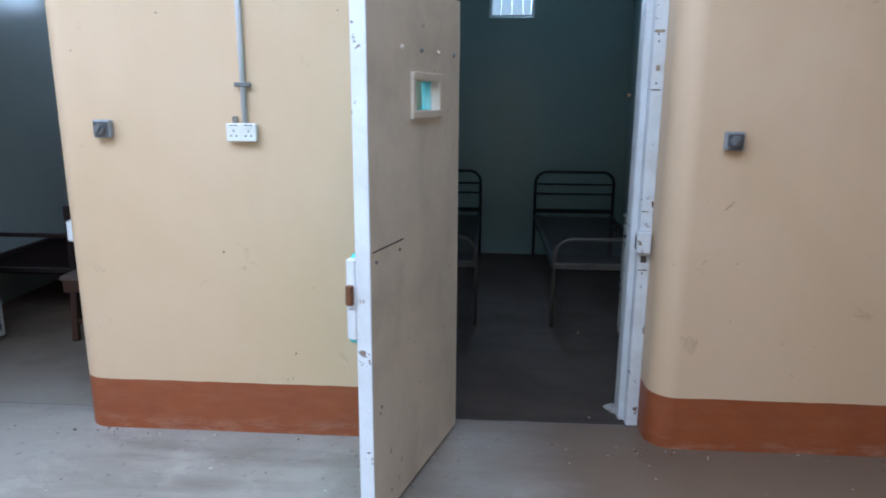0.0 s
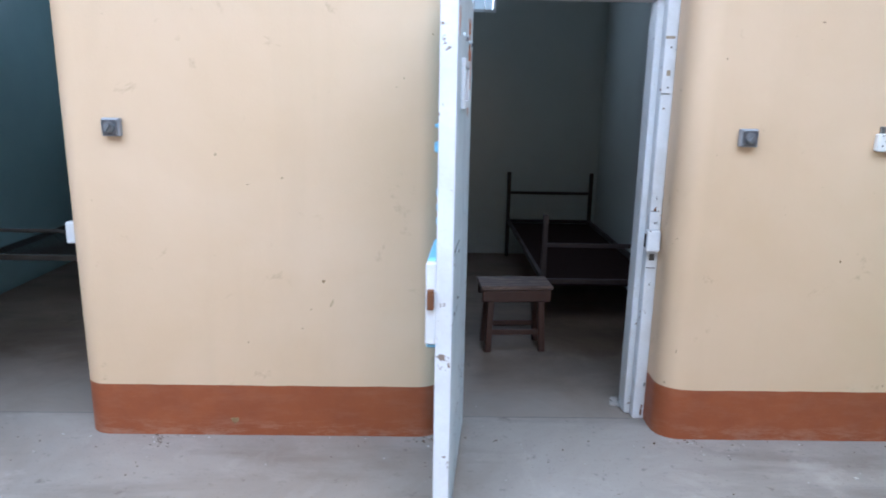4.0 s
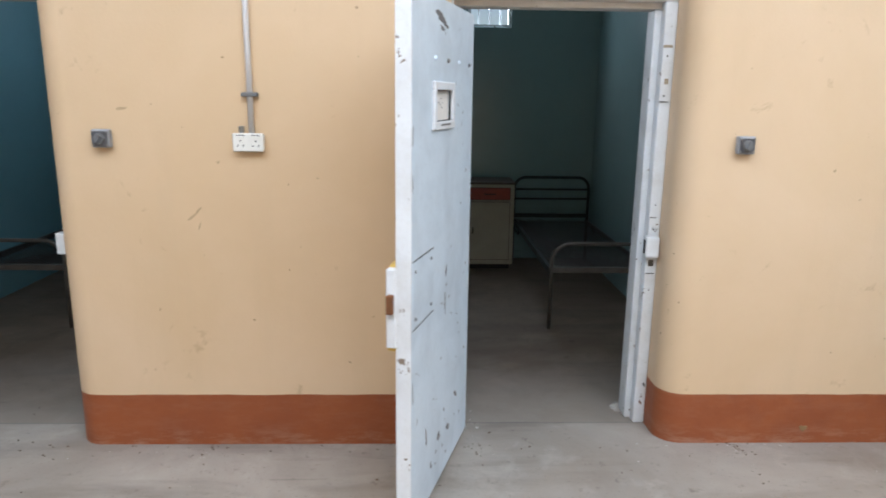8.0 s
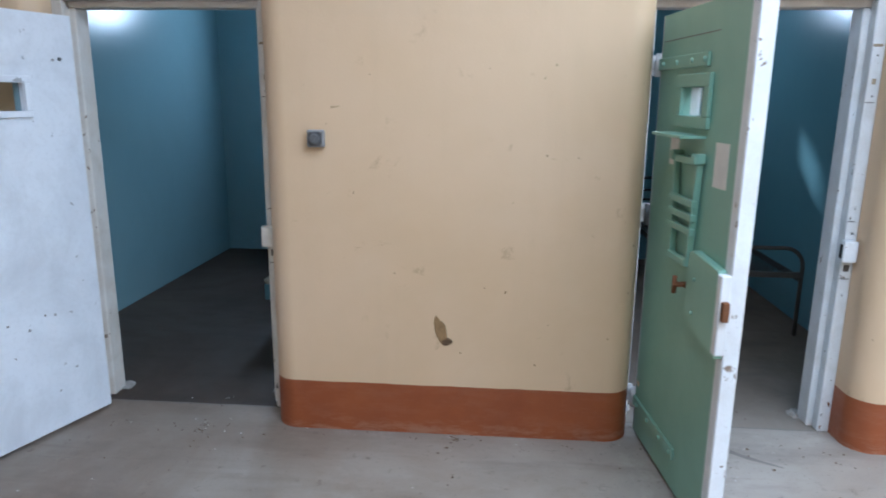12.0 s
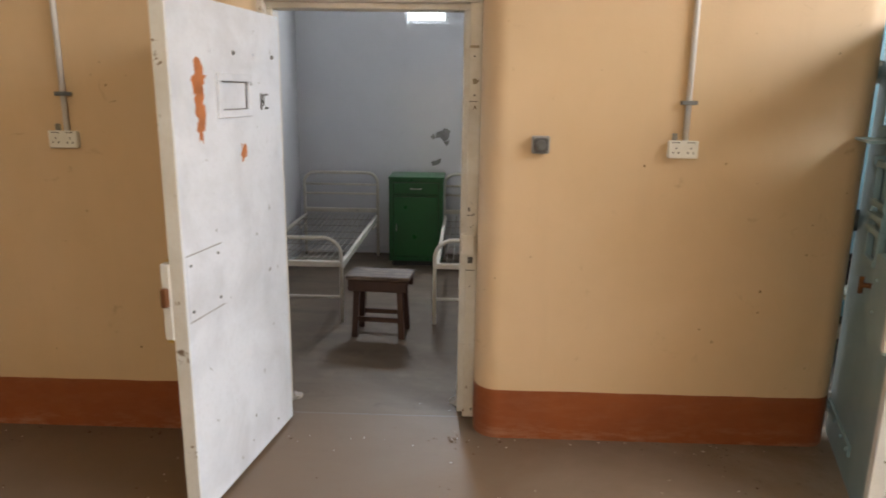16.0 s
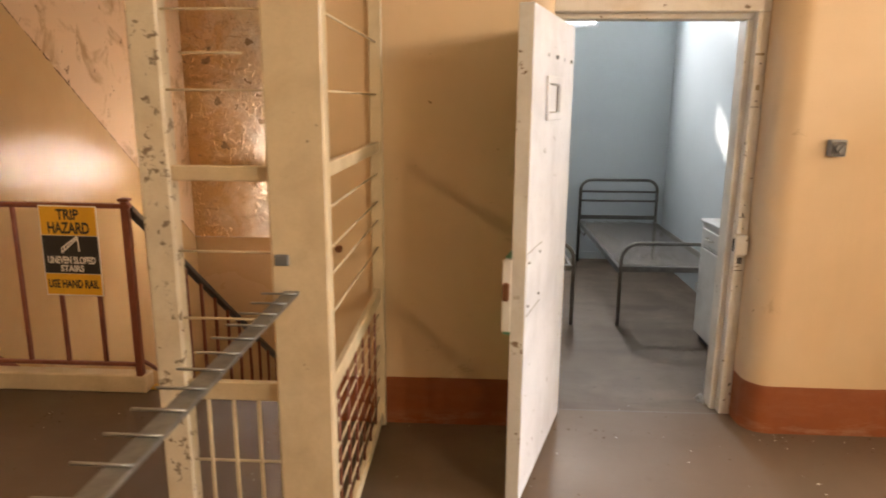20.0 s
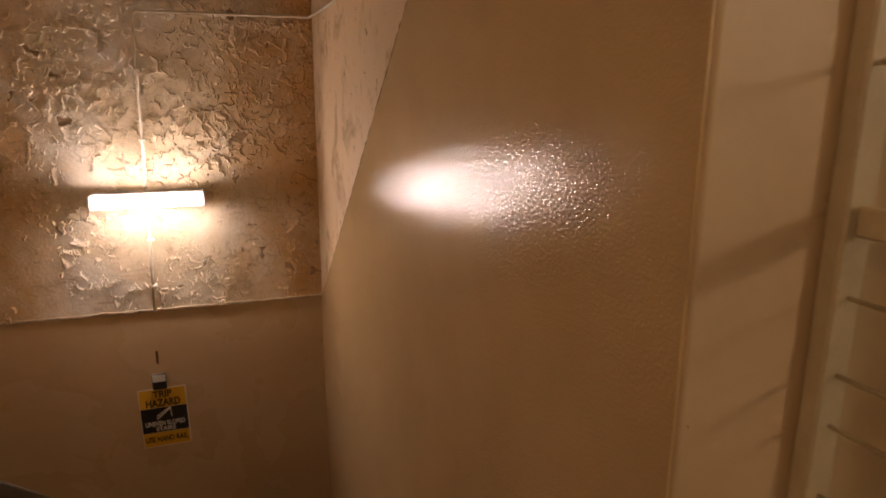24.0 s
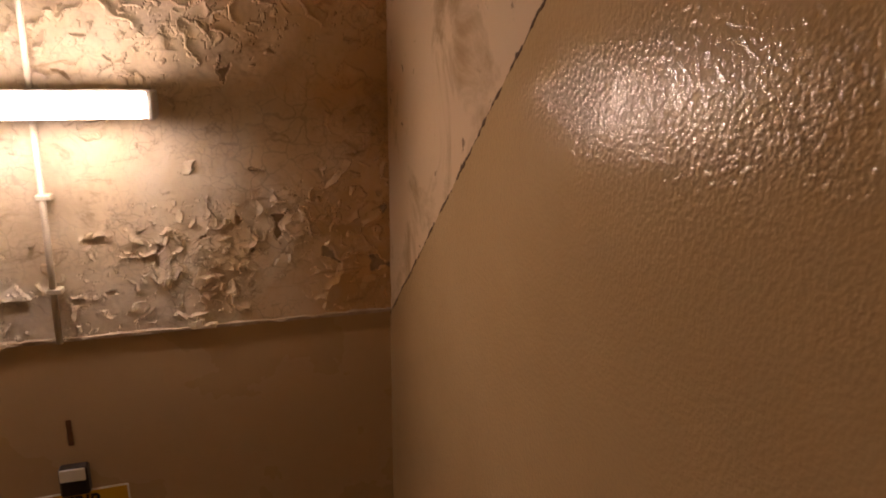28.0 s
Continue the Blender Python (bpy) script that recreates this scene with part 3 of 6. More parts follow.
structure("wall_stair_left", bm, M_STAIR, "stair wall with gloss cream paint below blotched plaster", "wall")

bm = bmesh.new()
box(bm, (STL - 0.3, FAR, -3.6), (STX + 0.22, FAR + 0.3, DADO_Z))
structure("wall_stair_far", bm, M_DADO, "far stair wall, brown gloss paint up to a dado line", "wall")

# flaking upper part of the far wall
NX, NZ = 500, 460
xs = np.linspace(STL, STX, NX)
zs = np.linspace(DADO_Z, 2.35, NZ)


def plates(q, scale, seed, density):
    """Height of old paint broken into plates: loose ones tilt out along one edge, a few have dropped off."""
    at = q * scale + Vector((seed, 0, 0))
    d, c = noise.voronoi(at)
    lot = 0.5 + 0.5 * noise.cell(c[0] * 7.13 + Vector((0.37, 0.11, seed)))
    if lot > density:
        return 0.0, False
    if lot < 0.022 * density:
        return -0.004, True
    turn = -math.pi / 2 + 1.9 * noise.cell(c[0] * 5.3 + Vector((0.2, 0.4, seed)))
    r = at - c[0]
    u = max(0.0, r.x * math.cos(turn) + r.y * math.sin(turn) + 0.02)
    crack = -0.003 if d[1] - d[0] < 0.03 else 0.0
    return min(0.015, 0.085 * u ** 2) * (10.0 / scale) ** 0.4 + crack, False


verts, drop = [], []
for z in zs:
    for x in xs:
        p = Vector((x, z, 0.3))
        q = p + 0.045 * noise.noise_vector(p * 7.0) + 0.022 * noise.noise_vector(p * 24.0)
        where = noise.noise(p * 2.1 + Vector((5, 2, 0)))
        up = min(1.0, max(0.0, (z - 1.05) / 0.3))
        low = max(0.0, 1.0 - math.hypot((x + 18.78) / 0.45, (z - 0.42) / 0.26))
        side = min(1.0, max(0.0, (x + 18.75) / 0.5)) + min(1.0, max(0.0, (-19.45 - x) / 0.4))
        a, off = plates(q, 15.0, 0.0, 0.04 + 0.42 * up + 0.20 * side + 0.62 * where)
        b2, off2 = plates(q, 33.0, 4.0, 0.02 + 0.22 * up + 0.80 * low + 0.08 * side + 0.42 * where)
        drop.append(off or off2)
        verts.append((x, FAR - 0.012 - 0.006 * noise.noise(p * 2.3) - 0.003 * noise.noise(p * 9.0) - 0.0006 * noise.noise(p * 60.0) - a - b2, z))
faces = [(j * NX + i2, j * NX + i2 + 1, (j + 1) * NX + i2 + 1, (j + 1) * NX + i2) for j in range(NZ - 1) for i2 in range(NX - 1)]
b0 = len(verts)
verts += [(STL, FAR + 0.3, DADO_Z), (STX, FAR + 0.3, DADO_Z), (STX, FAR + 0.3, CEIL), (STL, FAR + 0.3, CEIL), (STL, FAR - 0.01, CEIL), (STX, FAR - 0.01, CEIL)]
faces += [(b0, b0 + 3, b0 + 2, b0 + 1), tuple([b0, b0 + 1] + [i2 for i2 in range(NX - 1, -1, -1)]),
          tuple([(NZ - 1) * NX + i2 for i2 in range(NX)] + [b0 + 5, b0 + 4])]
me = bpy.data.meshes.new("wall_stair_far_upper")
me.from_pydata(verts, [], faces)
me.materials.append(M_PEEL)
me.materials.append(M_UNDER)
slots = np.zeros(len(faces), dtype=np.int32)
for j in range(NZ - 1):
    for i2 in range(NX - 1):
        if drop[j * NX + i2] and drop[(j + 1) * NX + i2 + 1]:
            slots[j * (NX - 1) + i2] = 1
me.polygons.foreach_set("material_index", slots)
# ragged plaster ledge along the dado line
bm = bmesh.new()
prev = None
for k in range(240):
    x = STL + (STX - STL) * k / 239
    n1 = noise.fractal(Vector((x * 9, 0, 1)), 0.8, 2.1, 4)
    n2 = noise.fractal(Vector((x * 14, 3, 1)), 0.8, 2.1, 4)
    hz = max(0.004, 0.014 + 0.012 * n1)
    ring = [bm.verts.new((x, FAR - 0.002, DADO_Z - hz * 0.6)), bm.verts.new((x, FAR - 0.016 - 0.006 * n2, DADO_Z - hz * 0.3)),
            bm.verts.new((x, FAR - 0.017 - 0.006 * n1, DADO_Z + hz * 0.5)), bm.verts.new((x, FAR - 0.002, DADO_Z + hz + 0.006 * n2))]
    if prev:
        for u in range(4):
            bm.faces.new((prev[u], prev[(u + 1) % 4], ring[(u + 1) % 4], ring[u]))
    prev = ring
structure("trim_dado", bm, M_LEDGE, "ragged pale plaster ledge along the dado line", "trim")
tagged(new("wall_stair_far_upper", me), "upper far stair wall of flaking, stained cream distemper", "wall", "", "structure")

# stairs: one flight down, a landing, and a flight back
RISE, RUN, NST = 0.181, 0.243, 11
Y0 = 3.36
LAND = -RISE * NST
stair = thing("stairs", "dark concrete stairs going down with a worn yellow top nosing", "stairs", "", "structure")
for k in range(NST):
    zt = -RISE * (k + 1)
    y = Y0 + RUN * k
    bm = rbox((-19.12, y, zt - 0.25), (STX, y + (RUN if k < NST - 1 else FAR - y), zt), 0.008)
    part("step", bm, M_STEP, stair)
part("nosing", rbox((-19.12, Y0 - 0.055, 0.002), (STX - 0.01, Y0 + 0.012, 0.012), 0.004), M_YEL, stair, "worn yellow painted nosing")
bm = bmesh.new()
box(bm, (STL, Y0 + RUN * 10, LAND - 0.25), (-19.121, FAR, LAND))
part("landing", bm, M_STEP, stair)
for k in range(8):
    y = Y0 + RUN * (10 - k)
    bm = rbox((STL, y - RUN, LAND - RISE * (k + 1) - 0.2), (-19.25, y, LAND - RISE * (k + 1)), 0.008)
    part("step", bm, M_STEP, stair)
bm = bmesh.new()
box(bm, (STL, 3.36, -3.7), (STX, FAR, -3.6))
structure("floor_lower", bm, M_STEP, "dark floor at the foot of the stairs", "floor")
bm = bmesh.new()
box(bm, (STL, 3.2, -3.6), (STX, 3.359, -0.2))
structure("wall_under_landing", bm, M_DADO, "painted wall under the corridor edge", "wall")
# skirtings
bm = bmesh.new()
box(bm, (STL + 0.0, FAR - 0.02, LAND), (STX, FAR - 0.001, LAND + 0.2))
structure("baseboard_far", bm, M_REDS, "dark red painted skirting on the stair landing", "baseboard")
for nm, xa, xb in (("baseboard_stair_right", STX - 0.014, STX - 0.001), ("baseboard_stair_left", STL + 0.001, STL + 0.014)):
    bm = bmesh.new()
    ye = Y0 + RUN * 10
    prof = [(Y0 - 0.01, 0.0), (Y0 + 0.19, 0.145), (ye + 0.1, LAND + 0.2), (FAR - 0.021, LAND + 0.2), (FAR - 0.021, LAND - 0.05), (ye, LAND - 0.3), (Y0, -0.45), (Y0 - 0.01, -0.2)]
    va = [bm.verts.new((xa, y, z)) for y, z in prof]
    vb = [bm.verts.new((xb, y, z)) for y, z in prof]
    bm.faces.new(va)
    bm.faces.new(vb[::-1])
    for i2 in range(len(prof)):
        j2 = (i2 + 1) % len(prof)
        bm.faces.new((va[i2], va[j2], vb[j2], vb[i2]))
    structure(nm, bm, M_REDS, "dark red painted stair skirting", "baseboard")
# kerb under the railing
bm = rbox((STL, 3.26, 0.0), (-19.10, 3.358, 0.105), 0.006)
structure("kerb", bm, M_GATE, "low cream painted kerb under the railing", "kerb")

# ---- railing ----
NEWX = -19.135
rail = thing("stair_railing", "dark red painted steel railing round the stair opening", "railing")
part("top_rail", rbox((STL + 0.005, 3.26, 1.062), (NEWX + 0.03, 3.304, 1.088), 0.006), M_REDM, rail)
part("bottom_rail", rbox((STL + 0.005, 3.27, 0.155), (NEWX, 3.294, 0.178), 0.004), M_REDM, rail)
for x in (-20.245, -20.01, -19.767, -19.545, -19.328):
    part("baluster", rbox((x - 0.011, 3.271, 0.178), (x + 0.011, 3.293, 1.064), 0.003), M_REDM, rail)
nw = part("newel", rbox((NEWX - 0.02, 3.262, 0.0), (NEWX + 0.02, 3.302, 1.10), 0.005), M_REDM, rail)
bm = rbox((NEWX - 0.03, 3.254, 1.10), (NEWX + 0.03, 3.31, 1.118), 0.006)
part("cap", bm, M_REDM, nw)
SL = RISE / RUN
yend = 6.0


def sloped(y0, y1, z0, half_w, h, x):
    bm = bmesh.new()
    box(bm, (x - half_w, 0, -h), (x + half_w, 1, 0))
    for v in bm.verts:
        v.co = Vector((v.co.x, y0 + v.co.y * (y1 - y0), z0 + v.co.z - SL * (v.co.y * (y1 - y0))))
    bmesh.ops.bevel(bm, geom=bm.edges[:], offset=0.005, segments=1, affect="EDGES")
    return bm


part("hand_rail", sloped(3.30, yend, 1.09, 0.026, 0.045, NEWX), M_BLACK, rail, "worn black handrail")
part("lower_rail", sloped(3.30, yend, 0.20, 0.012, 0.025, NEWX), M_REDM, rail)
y = 3.50
while y < yend - 0.05:
    z = 1.06 - SL * (y - 3.30)
    part("baluster", rbox((NEWX - 0.011, y - 0.011, z - 0.88), (NEWX + 0.011, y + 0.011, z), 0.003), M_REDM, rail)
    y += 0.225
zb = 1.06 - SL * (yend - 3.30)
part("end_post", rbox((NEWX - 0.02, yend - 0.04, LAND), (NEWX + 0.02, yend, zb + 0.02), 0.005), M_REDM, rail)

# loose tubular post beside the opening
post = thing("tubular_post", "short dark grey tubular steel post with a bent top", "post")
bm = bmesh.new()
tube(bm, [(-20.08, 2.81, 0.0), (-20.08, 2.81, 0.98), (-20.09, 2.81, 1.02), (-20.12, 2.81, 1.042), (-20.2, 2.81, 1.045), (-20.29, 2.81, 1.045)], 0.024, 10)
part("tube", bm, M_GREY, post)
part("foot_plate", rbox((-20.14, 2.75, 0.0), (-20.02, 2.87, 0.012), 0.003), M_GREY, post)

low = thing("low_post", "low cream painted steel post beside a grey tubular post", "post")
part("shaft", rbox((-19.935, 2.59, 0.004), (-19.865, 2.66, 1.02), 0.006), M_GATE, low)
part("foot_plate", rbox((-19.96, 2.565, 0.0), (-19.84, 2.685, 0.01), 0.003), M_GREY, low)

# ---- warning signs ----
M_SY = plain("sign_yellow", (0.75, 0.42, 0.035), 0.4, 0, 0.1, 6)
M_SB = plain("sign_black", (0.022, 0.021, 0.022), 0.4, 0, 0.1, 6)
M_SW = plain("sign_white", (0.78, 0.76, 0.72), 0.4, 0, 0.1, 6)


def text_mesh(s, width, height, material, name, parent, m):
    cu = bpy.data.curves.new("lettering", "FONT")
    cu.body, cu.align_x, cu.align_y, cu.extrude, cu.offset = s, "CENTER", "CENTER", 0.004, 0.03
    ob = bpy.data.objects.new("lettering", cu)
    scene.collection.objects.link(ob)
    dg = bpy.context.evaluated_depsgraph_get()
    me = bpy.data.meshes.new_from_object(ob.evaluated_get(dg))
    bpy.data.objects.remove(ob)
    co = np.array([v.co for v in me.vertices])
    lo, hi = co.min(0), co.max(0)
    for v in me.vertices:
        v.co = Vector(((v.co.x - (lo[0] + hi[0]) / 2) * width / (hi[0] - lo[0]), (v.co.y - (lo[1] + hi[1]) / 2) * height / (hi[1] - lo[1]), v.co.z * 0.1))
    me.materials.clear()
    me.materials.append(material)
    o = new(name, me)
    o.parent = parent
    o.matrix_basis = m
    return o


def warning_sign(label, m, w=0.345, h=0.49):
    sg = thing("warning_sign", label, "sign", "trip hazard signs", "", m)
    part("board", rbox((-w / 2 - 0.006, 0, -h / 2 - 0.006), (w / 2 + 0.006, 0.004, h / 2 + 0.006), 0.0015), M_SW, sg)
    part("top_field", rbox((-w / 2, -0.0015, h * 0.18), (w / 2, 0.001, h / 2), 0.0005), M_SY, sg)
    part("middle_field", rbox((-w / 2, -0.0015, -h * 0.255), (w / 2, 0.001, h * 0.175), 0.0005), M_SB, sg)
    part("bottom_field", rbox((-w / 2, -0.0015, -h / 2), (w / 2, 0.001, -h * 0.26), 0.0005), M_SY, sg)

    def face(x, z):
        return pose(x, -0.0025, z, 90, 0, 0)
    text_mesh("TRIP", w * 0.40, h * 0.12, M_SB, "lettering", sg, face(0, h * 0.415))
    text_mesh("HAZARD", w * 0.74, h * 0.13, M_SB, "lettering", sg, face(0, h * 0.265))
    text_mesh("UNEVEN SLOPED", w * 0.86, h * 0.085, M_SW, "lettering", sg, face(0, -h * 0.10))
    text_mesh("STAIRS", w * 0.42, h * 0.075, M_SW, "lettering", sg, face(0, -h * 0.195))
    text_mesh("USE HAND RAIL", w * 0.92, h * 0.10, M_SB, "lettering", sg, face(0, -h * 0.375))
    bm = bmesh.new()
    a, b2 = (-0.16, -0.02), (0.14, 0.15)
    for dz in (0.0, 0.055):
        tube(bm, [(a[0] * w, -0.002, h * (a[1] + dz)), (b2[0] * w, -0.002, h * (b2[1] + dz * 0.4))], 0.0042, 6)
    for t in np.linspace(0.0, 1.0, 7):
        x = (a[0] + (b2[0] - a[0]) * t) * w
        z = (a[1] + (b2[1] - a[1]) * t) * h
        tube(bm, [(x, -0.002, z), (x, -0.002, z + h * (0.055 - 0.033 * t))], 0.0028, 6)
    tube(bm, [(b2[0] * w, -0.002, h * 0.17), (b2[0] * w * 1.1, -0.002, 0.0)], 0.004, 6)
    part("stair_symbol", bm, M_SW, sg)
    return sg


warning_sign("yellow and black trip hazard sign tied to the railing", pose(-19.445, 3.252, 0.826, 0, 0.6, 0), 0.31)
warning_sign("yellow and black trip hazard sign on the far stair wall", pose(-19.10, FAR - 0.006, -0.59, 0, -1.0, 0), 0.295, 0.42)
bx = thing("small_junction_box", "small grey junction box above a sign with a rust streak", "junction box")
part("box", rbox((-19.155, FAR - 0.045, -0.37), (-19.065, FAR - 0.001, -0.265), 0.006), M_BLACK, bx, "dark box")
part("lid", rbox((-19.15, FAR - 0.052, -0.31), (-19.07, FAR - 0.0455, -0.263), 0.003), M_WHITEP, bx)
part("rust_streak", rbox((-19.12, FAR - 0.004, -0.20), (-19.103, FAR - 0.0005, -0.105), 0.0015), M_RUST, bx)

# ---- fluorescent lamp and its conduit ----
M_TUBE, _nt, _b = mat("glowing_tube", 0.4)
_b.inputs["Emission Color"].default_value = (1.0, 0.88, 0.81, 1)
_b.inputs["Emission Strength"].default_value = 62.0
M_TUBE2, _nt, _b = mat("glowing_diffuser_side", 0.4)
_b.inputs["Emission Color"].default_value = (1.0, 0.88, 0.81, 1)
_b.inputs["Emission Strength"].default_value = 17.0
lampo = thing("fluorescent_lamp", "lit fluorescent batten lamp on the far stair wall", "lamp")
part("batten", rbox((-19.39, FAR - 0.130, 0.902), (-18.73, FAR - 0.006, 0.982), 0.004), M_COND, lampo)
part("diffuser", rbox((-19.372, FAR - 0.200, 0.902), (-18.745, FAR - 0.130, 0.975), 0.010, 2), M_TUBE2, lampo, "glowing white diffuser sides")
part("lens", rbox((-19.368, FAR - 0.206, 0.904), (-18.749, FAR - 0.2005, 0.972), 0.002), M_TUBE, lampo, "glowing white front lens")
for x in (-19.392, -18.744):
    part("end_cap", rbox((x, FAR - 0.202, 0.897), (x + 0.018, FAR - 0.09, 0.980), 0.004), M_COND, lampo)
M_PIPE = plain("cream_painted_conduit", (0.74, 0.66, 0.53), 0.5, 0, 0.15)
pipe = thing("conduit_stairs", "thin painted conduit running up and across the stair wall", "conduit")
bm = bmesh.new()
tube(bm, [(-19.075, FAR - 0.042, 0.985), (-19.06, FAR - 0.042, 2.035), (-19.04, FAR - 0.03, 2.06), (STX - 0.03, FAR - 0.03, 2.06), (STX - 0.018, FAR - 0.06, 2.06), (STX - 0.018, 4.4, 2.06)], 0.009, 8)
part("upper_run", bm, M_PIPE, pipe)
bm = bmesh.new()
tube(bm, [(-19.078, FAR - 0.042, 0.90), (-19.092, FAR - 0.042, 0.185)], 0.010, 8)
part("lower_run", bm, M_PIPE, pipe)
for z in (0.36, 0.66, 1.30, 1.72):
    part("saddle_clip", rbox((-19.0735 - 0.0175 * (0.985 - z) - 0.022, FAR - 0.053, z - 0.009), (-19.0735 - 0.0175 * (0.985 - z) + 0.022, FAR - 0.010, z + 0.009), 0.003), M_PIPE, pipe)


def pendant_lamp(x, y):
    lob = thing("pendant_lamp", "white enamel pendant lamp hanging from the ceiling", "lamp")
    bm = bmesh.new()
    bmesh.ops.create_cone(bm, cap_ends=True, segments=20, radius1=0.06, radius2=0.05, depth=0.05, matrix=pose(x, y, CEIL - 0.025))
    part("base", bm, M_WHITEP, lob)
    bm = bmesh.new()
    tube(bm, [(x, y, CEIL - 0.05), (x, y, 3.02)], 0.008)
    part("rod", bm, M_STEEL, lob)
    bm = bmesh.new()
    bmesh.ops.create_cone(bm, cap_ends=False, segments=20, radius1=0.16, radius2=0.04, depth=0.12, matrix=pose(x, y, 3.02))
    part("shade", bm, M_WHITEP, lob)


pendant_lamp(-20.15, 1.2)
# round lamp on the wall behind the walker
wl = thing("wall_lamp", "round white bulkhead lamp on the corridor wall", "lamp")
bm = bmesh.new()
bmesh.ops.create_cone(bm, cap_ends=True, segments=24, radius1=0.13, radius2=0.12, depth=0.05, matrix=pose(-14.3, YB + 0.025, 2.5, -90))
part("base", bm, M_WHITEP, wl)
bm = bmesh.new()
bmesh.ops.create_uvsphere(bm, u_segments=20, v_segments=10, radius=0.10, matrix=pose(-14.3, YB + 0.06, 2.5) @ Matrix.Diagonal((1, 0.7, 1, 1)))
for f in bm.faces:
    f.smooth = True
part("globe", bm, M_WHITEP, wl, "frosted white globe")
# ---- grille at the stair lobby ----
GX, GY = -17.70, 1.82
grille = thing("stair_grille", "cream painted steel grille screen with flat rails and thin rods", "grille")
HG = 3.0
part("corner_post", rbox((-17.875, GY - 0.04, 0), (GX + 0.005, GY + 0.03, HG), 0.006), M_GATE, grille)
lp = part("lock_post", rbox((-18.285, GY - 0.005, 0), (-18.19, GY + 0.06, HG), 0.006), M_POST, grille, "heavily chipped cream lock post")
part("lock_slot", rbox((-18.2875, GY + 0.01, 1.0), (-18.2845, GY + 0.04, 1.14), 0.001), M_DARK, lp)
for z0, z1 in ((1.392, 1.44), (0.662, 0.728)):
    part("flat_rail", rbox((-18.19, GY + 0.005, z0), (-17.875, GY + 0.03, z1), 0.004), M_GATE, grille)
    part("flat_rail", rbox((GX - 0.03, GY + 0.03, z0 + 0.01), (GX - 0.005, W - 0.04, z1 + 0.01), 0.004), M_GATE, grille)
part("wall_post", rbox((GX - 0.05, W - 0.04, 0), (GX + 0.01, W - 0.001, HG), 0.005), M_GATE, grille)
part("foot_rail", rbox((GX - 0.03, GY + 0.03, 0.02), (GX - 0.005, W - 0.04, 0.075), 0.004), M_GATE, grille)
part("head_rail", rbox((GX - 0.03, GY + 0.03, HG - 0.07), (GX - 0.005, W - 0.04, HG), 0.004), M_GATE, grille)
part("foot_rail", rbox((-18.19, GY + 0.005, 0.02), (-17.875, GY + 0.03, 0.075), 0.004), M_GATE, grille)
part("head_rail", rbox((-18.19, GY + 0.005, HG - 0.07), (-17.875, GY + 0.03, HG), 0.004), M_GATE, grille)
for z in (0.435, 0.942, 1.166, 1.667, 1.90, 2.2, 2.46):
    bm = bmesh.new()
    tube(bm, [(-18.215, GY + 0.02, z), (-17.87, GY + 0.02, z)], 0.0045, 6)
    part("rod", bm, M_GATE, grille)
    bm = bmesh.new()
    tube(bm, [(GX - 0.018, GY + 0.02, z + 0.0), (GX - 0.018, W - 0.03, z + 0.0)], 0.0045, 6)
    part("rod", bm, M_GATE, grille)
for z in (1.30, 1.075):
    bm = bmesh.new()
    tube(bm, [(GX - 0.018, GY + 0.02, z), (GX - 0.018, W - 0.03, z)], 0.0045, 6)
    part("rod", bm, M_GATE, grille)
bm = bmesh.new()
tube(bm, [(-18.14, GY + 0.02, 1.775), (-17.95, GY + 0.02, 1.775)], 0.0045, 6)
part("rod", bm, M_GATE, grille)
for x in (-18.125, -18.04, -17.955):
    bm = bmesh.new()
    tube(bm, [(x, GY + 0.012, 0.07), (x, GY + 0.012, 0.67)], 0.007, 6)
    part("upright", bm, M_GATE, grille)
for y in np.linspace(GY + 0.17, W - 0.17, 6):
    bm = bmesh.new()
    tube(bm, [(GX - 0.02, y, 0.07), (GX - 0.02, y, 0.68)], 0.006, 6)
    part("upright", bm, M_REDM, grille)
for z in (0.16, 0.26, 0.35, 0.53, 0.6):
    bm = bmesh.new()
    tube(bm, [(GX - 0.02, GY + 0.03, z), (GX - 0.02, W - 0.04, z)], 0.004, 6)
    part("rod", bm, M_GATE, grille)
part("bolt", rbox((-17.86, GY - 0.052, 1.14), (-17.815, GY - 0.04, 1.175), 0.003), M_GREY, grille, "grey bolt plate")

peg = thing("wall_peg", "small rusty steel peg on the wall beside the stairs", "peg")
bm = bmesh.new()
tube(bm, [(-17.91, W + 0.002, 0.93), (-17.91, W - 0.045, 0.93)], 0.011, 8)
part("pin", bm, M_RUST, peg)
bm = bmesh.new()
bmesh.ops.create_cone(bm, cap_ends=True, segments=12, radius1=0.019, radius2=0.014, depth=0.012, matrix=pose(-17.91, W - 0.048, 0.93, 90))
part("head", bm, M_RUST, peg)

# low grey mesh barrier beside the grille
bar = thing("mesh_barrier", "low galvanised wire mesh barrier standing beside the grille", "barrier")
BX = -17.815
BZ = 1.06
part("top_strip", rbox((BX - 0.022, 0.50, BZ - 0.012), (BX + 0.028, GY - 0.041, BZ), 0.003), M_STEEL, bar)
for y in np.arange(0.55, GY - 0.05, 0.098):
    bm = bmesh.new()
    tube(bm, [(BX - 0.075, y, BZ + 0.004), (BX + 0.03, y, BZ + 0.004)], 0.0035, 6)
    part("cross_wire", bm, M_STEEL, bar)
part("post", rbox((BX - 0.012, 0.50, 0.0), (BX + 0.012, 0.524, BZ - 0.012), 0.003), M_STEEL, bar)

# ---- cell doors ----


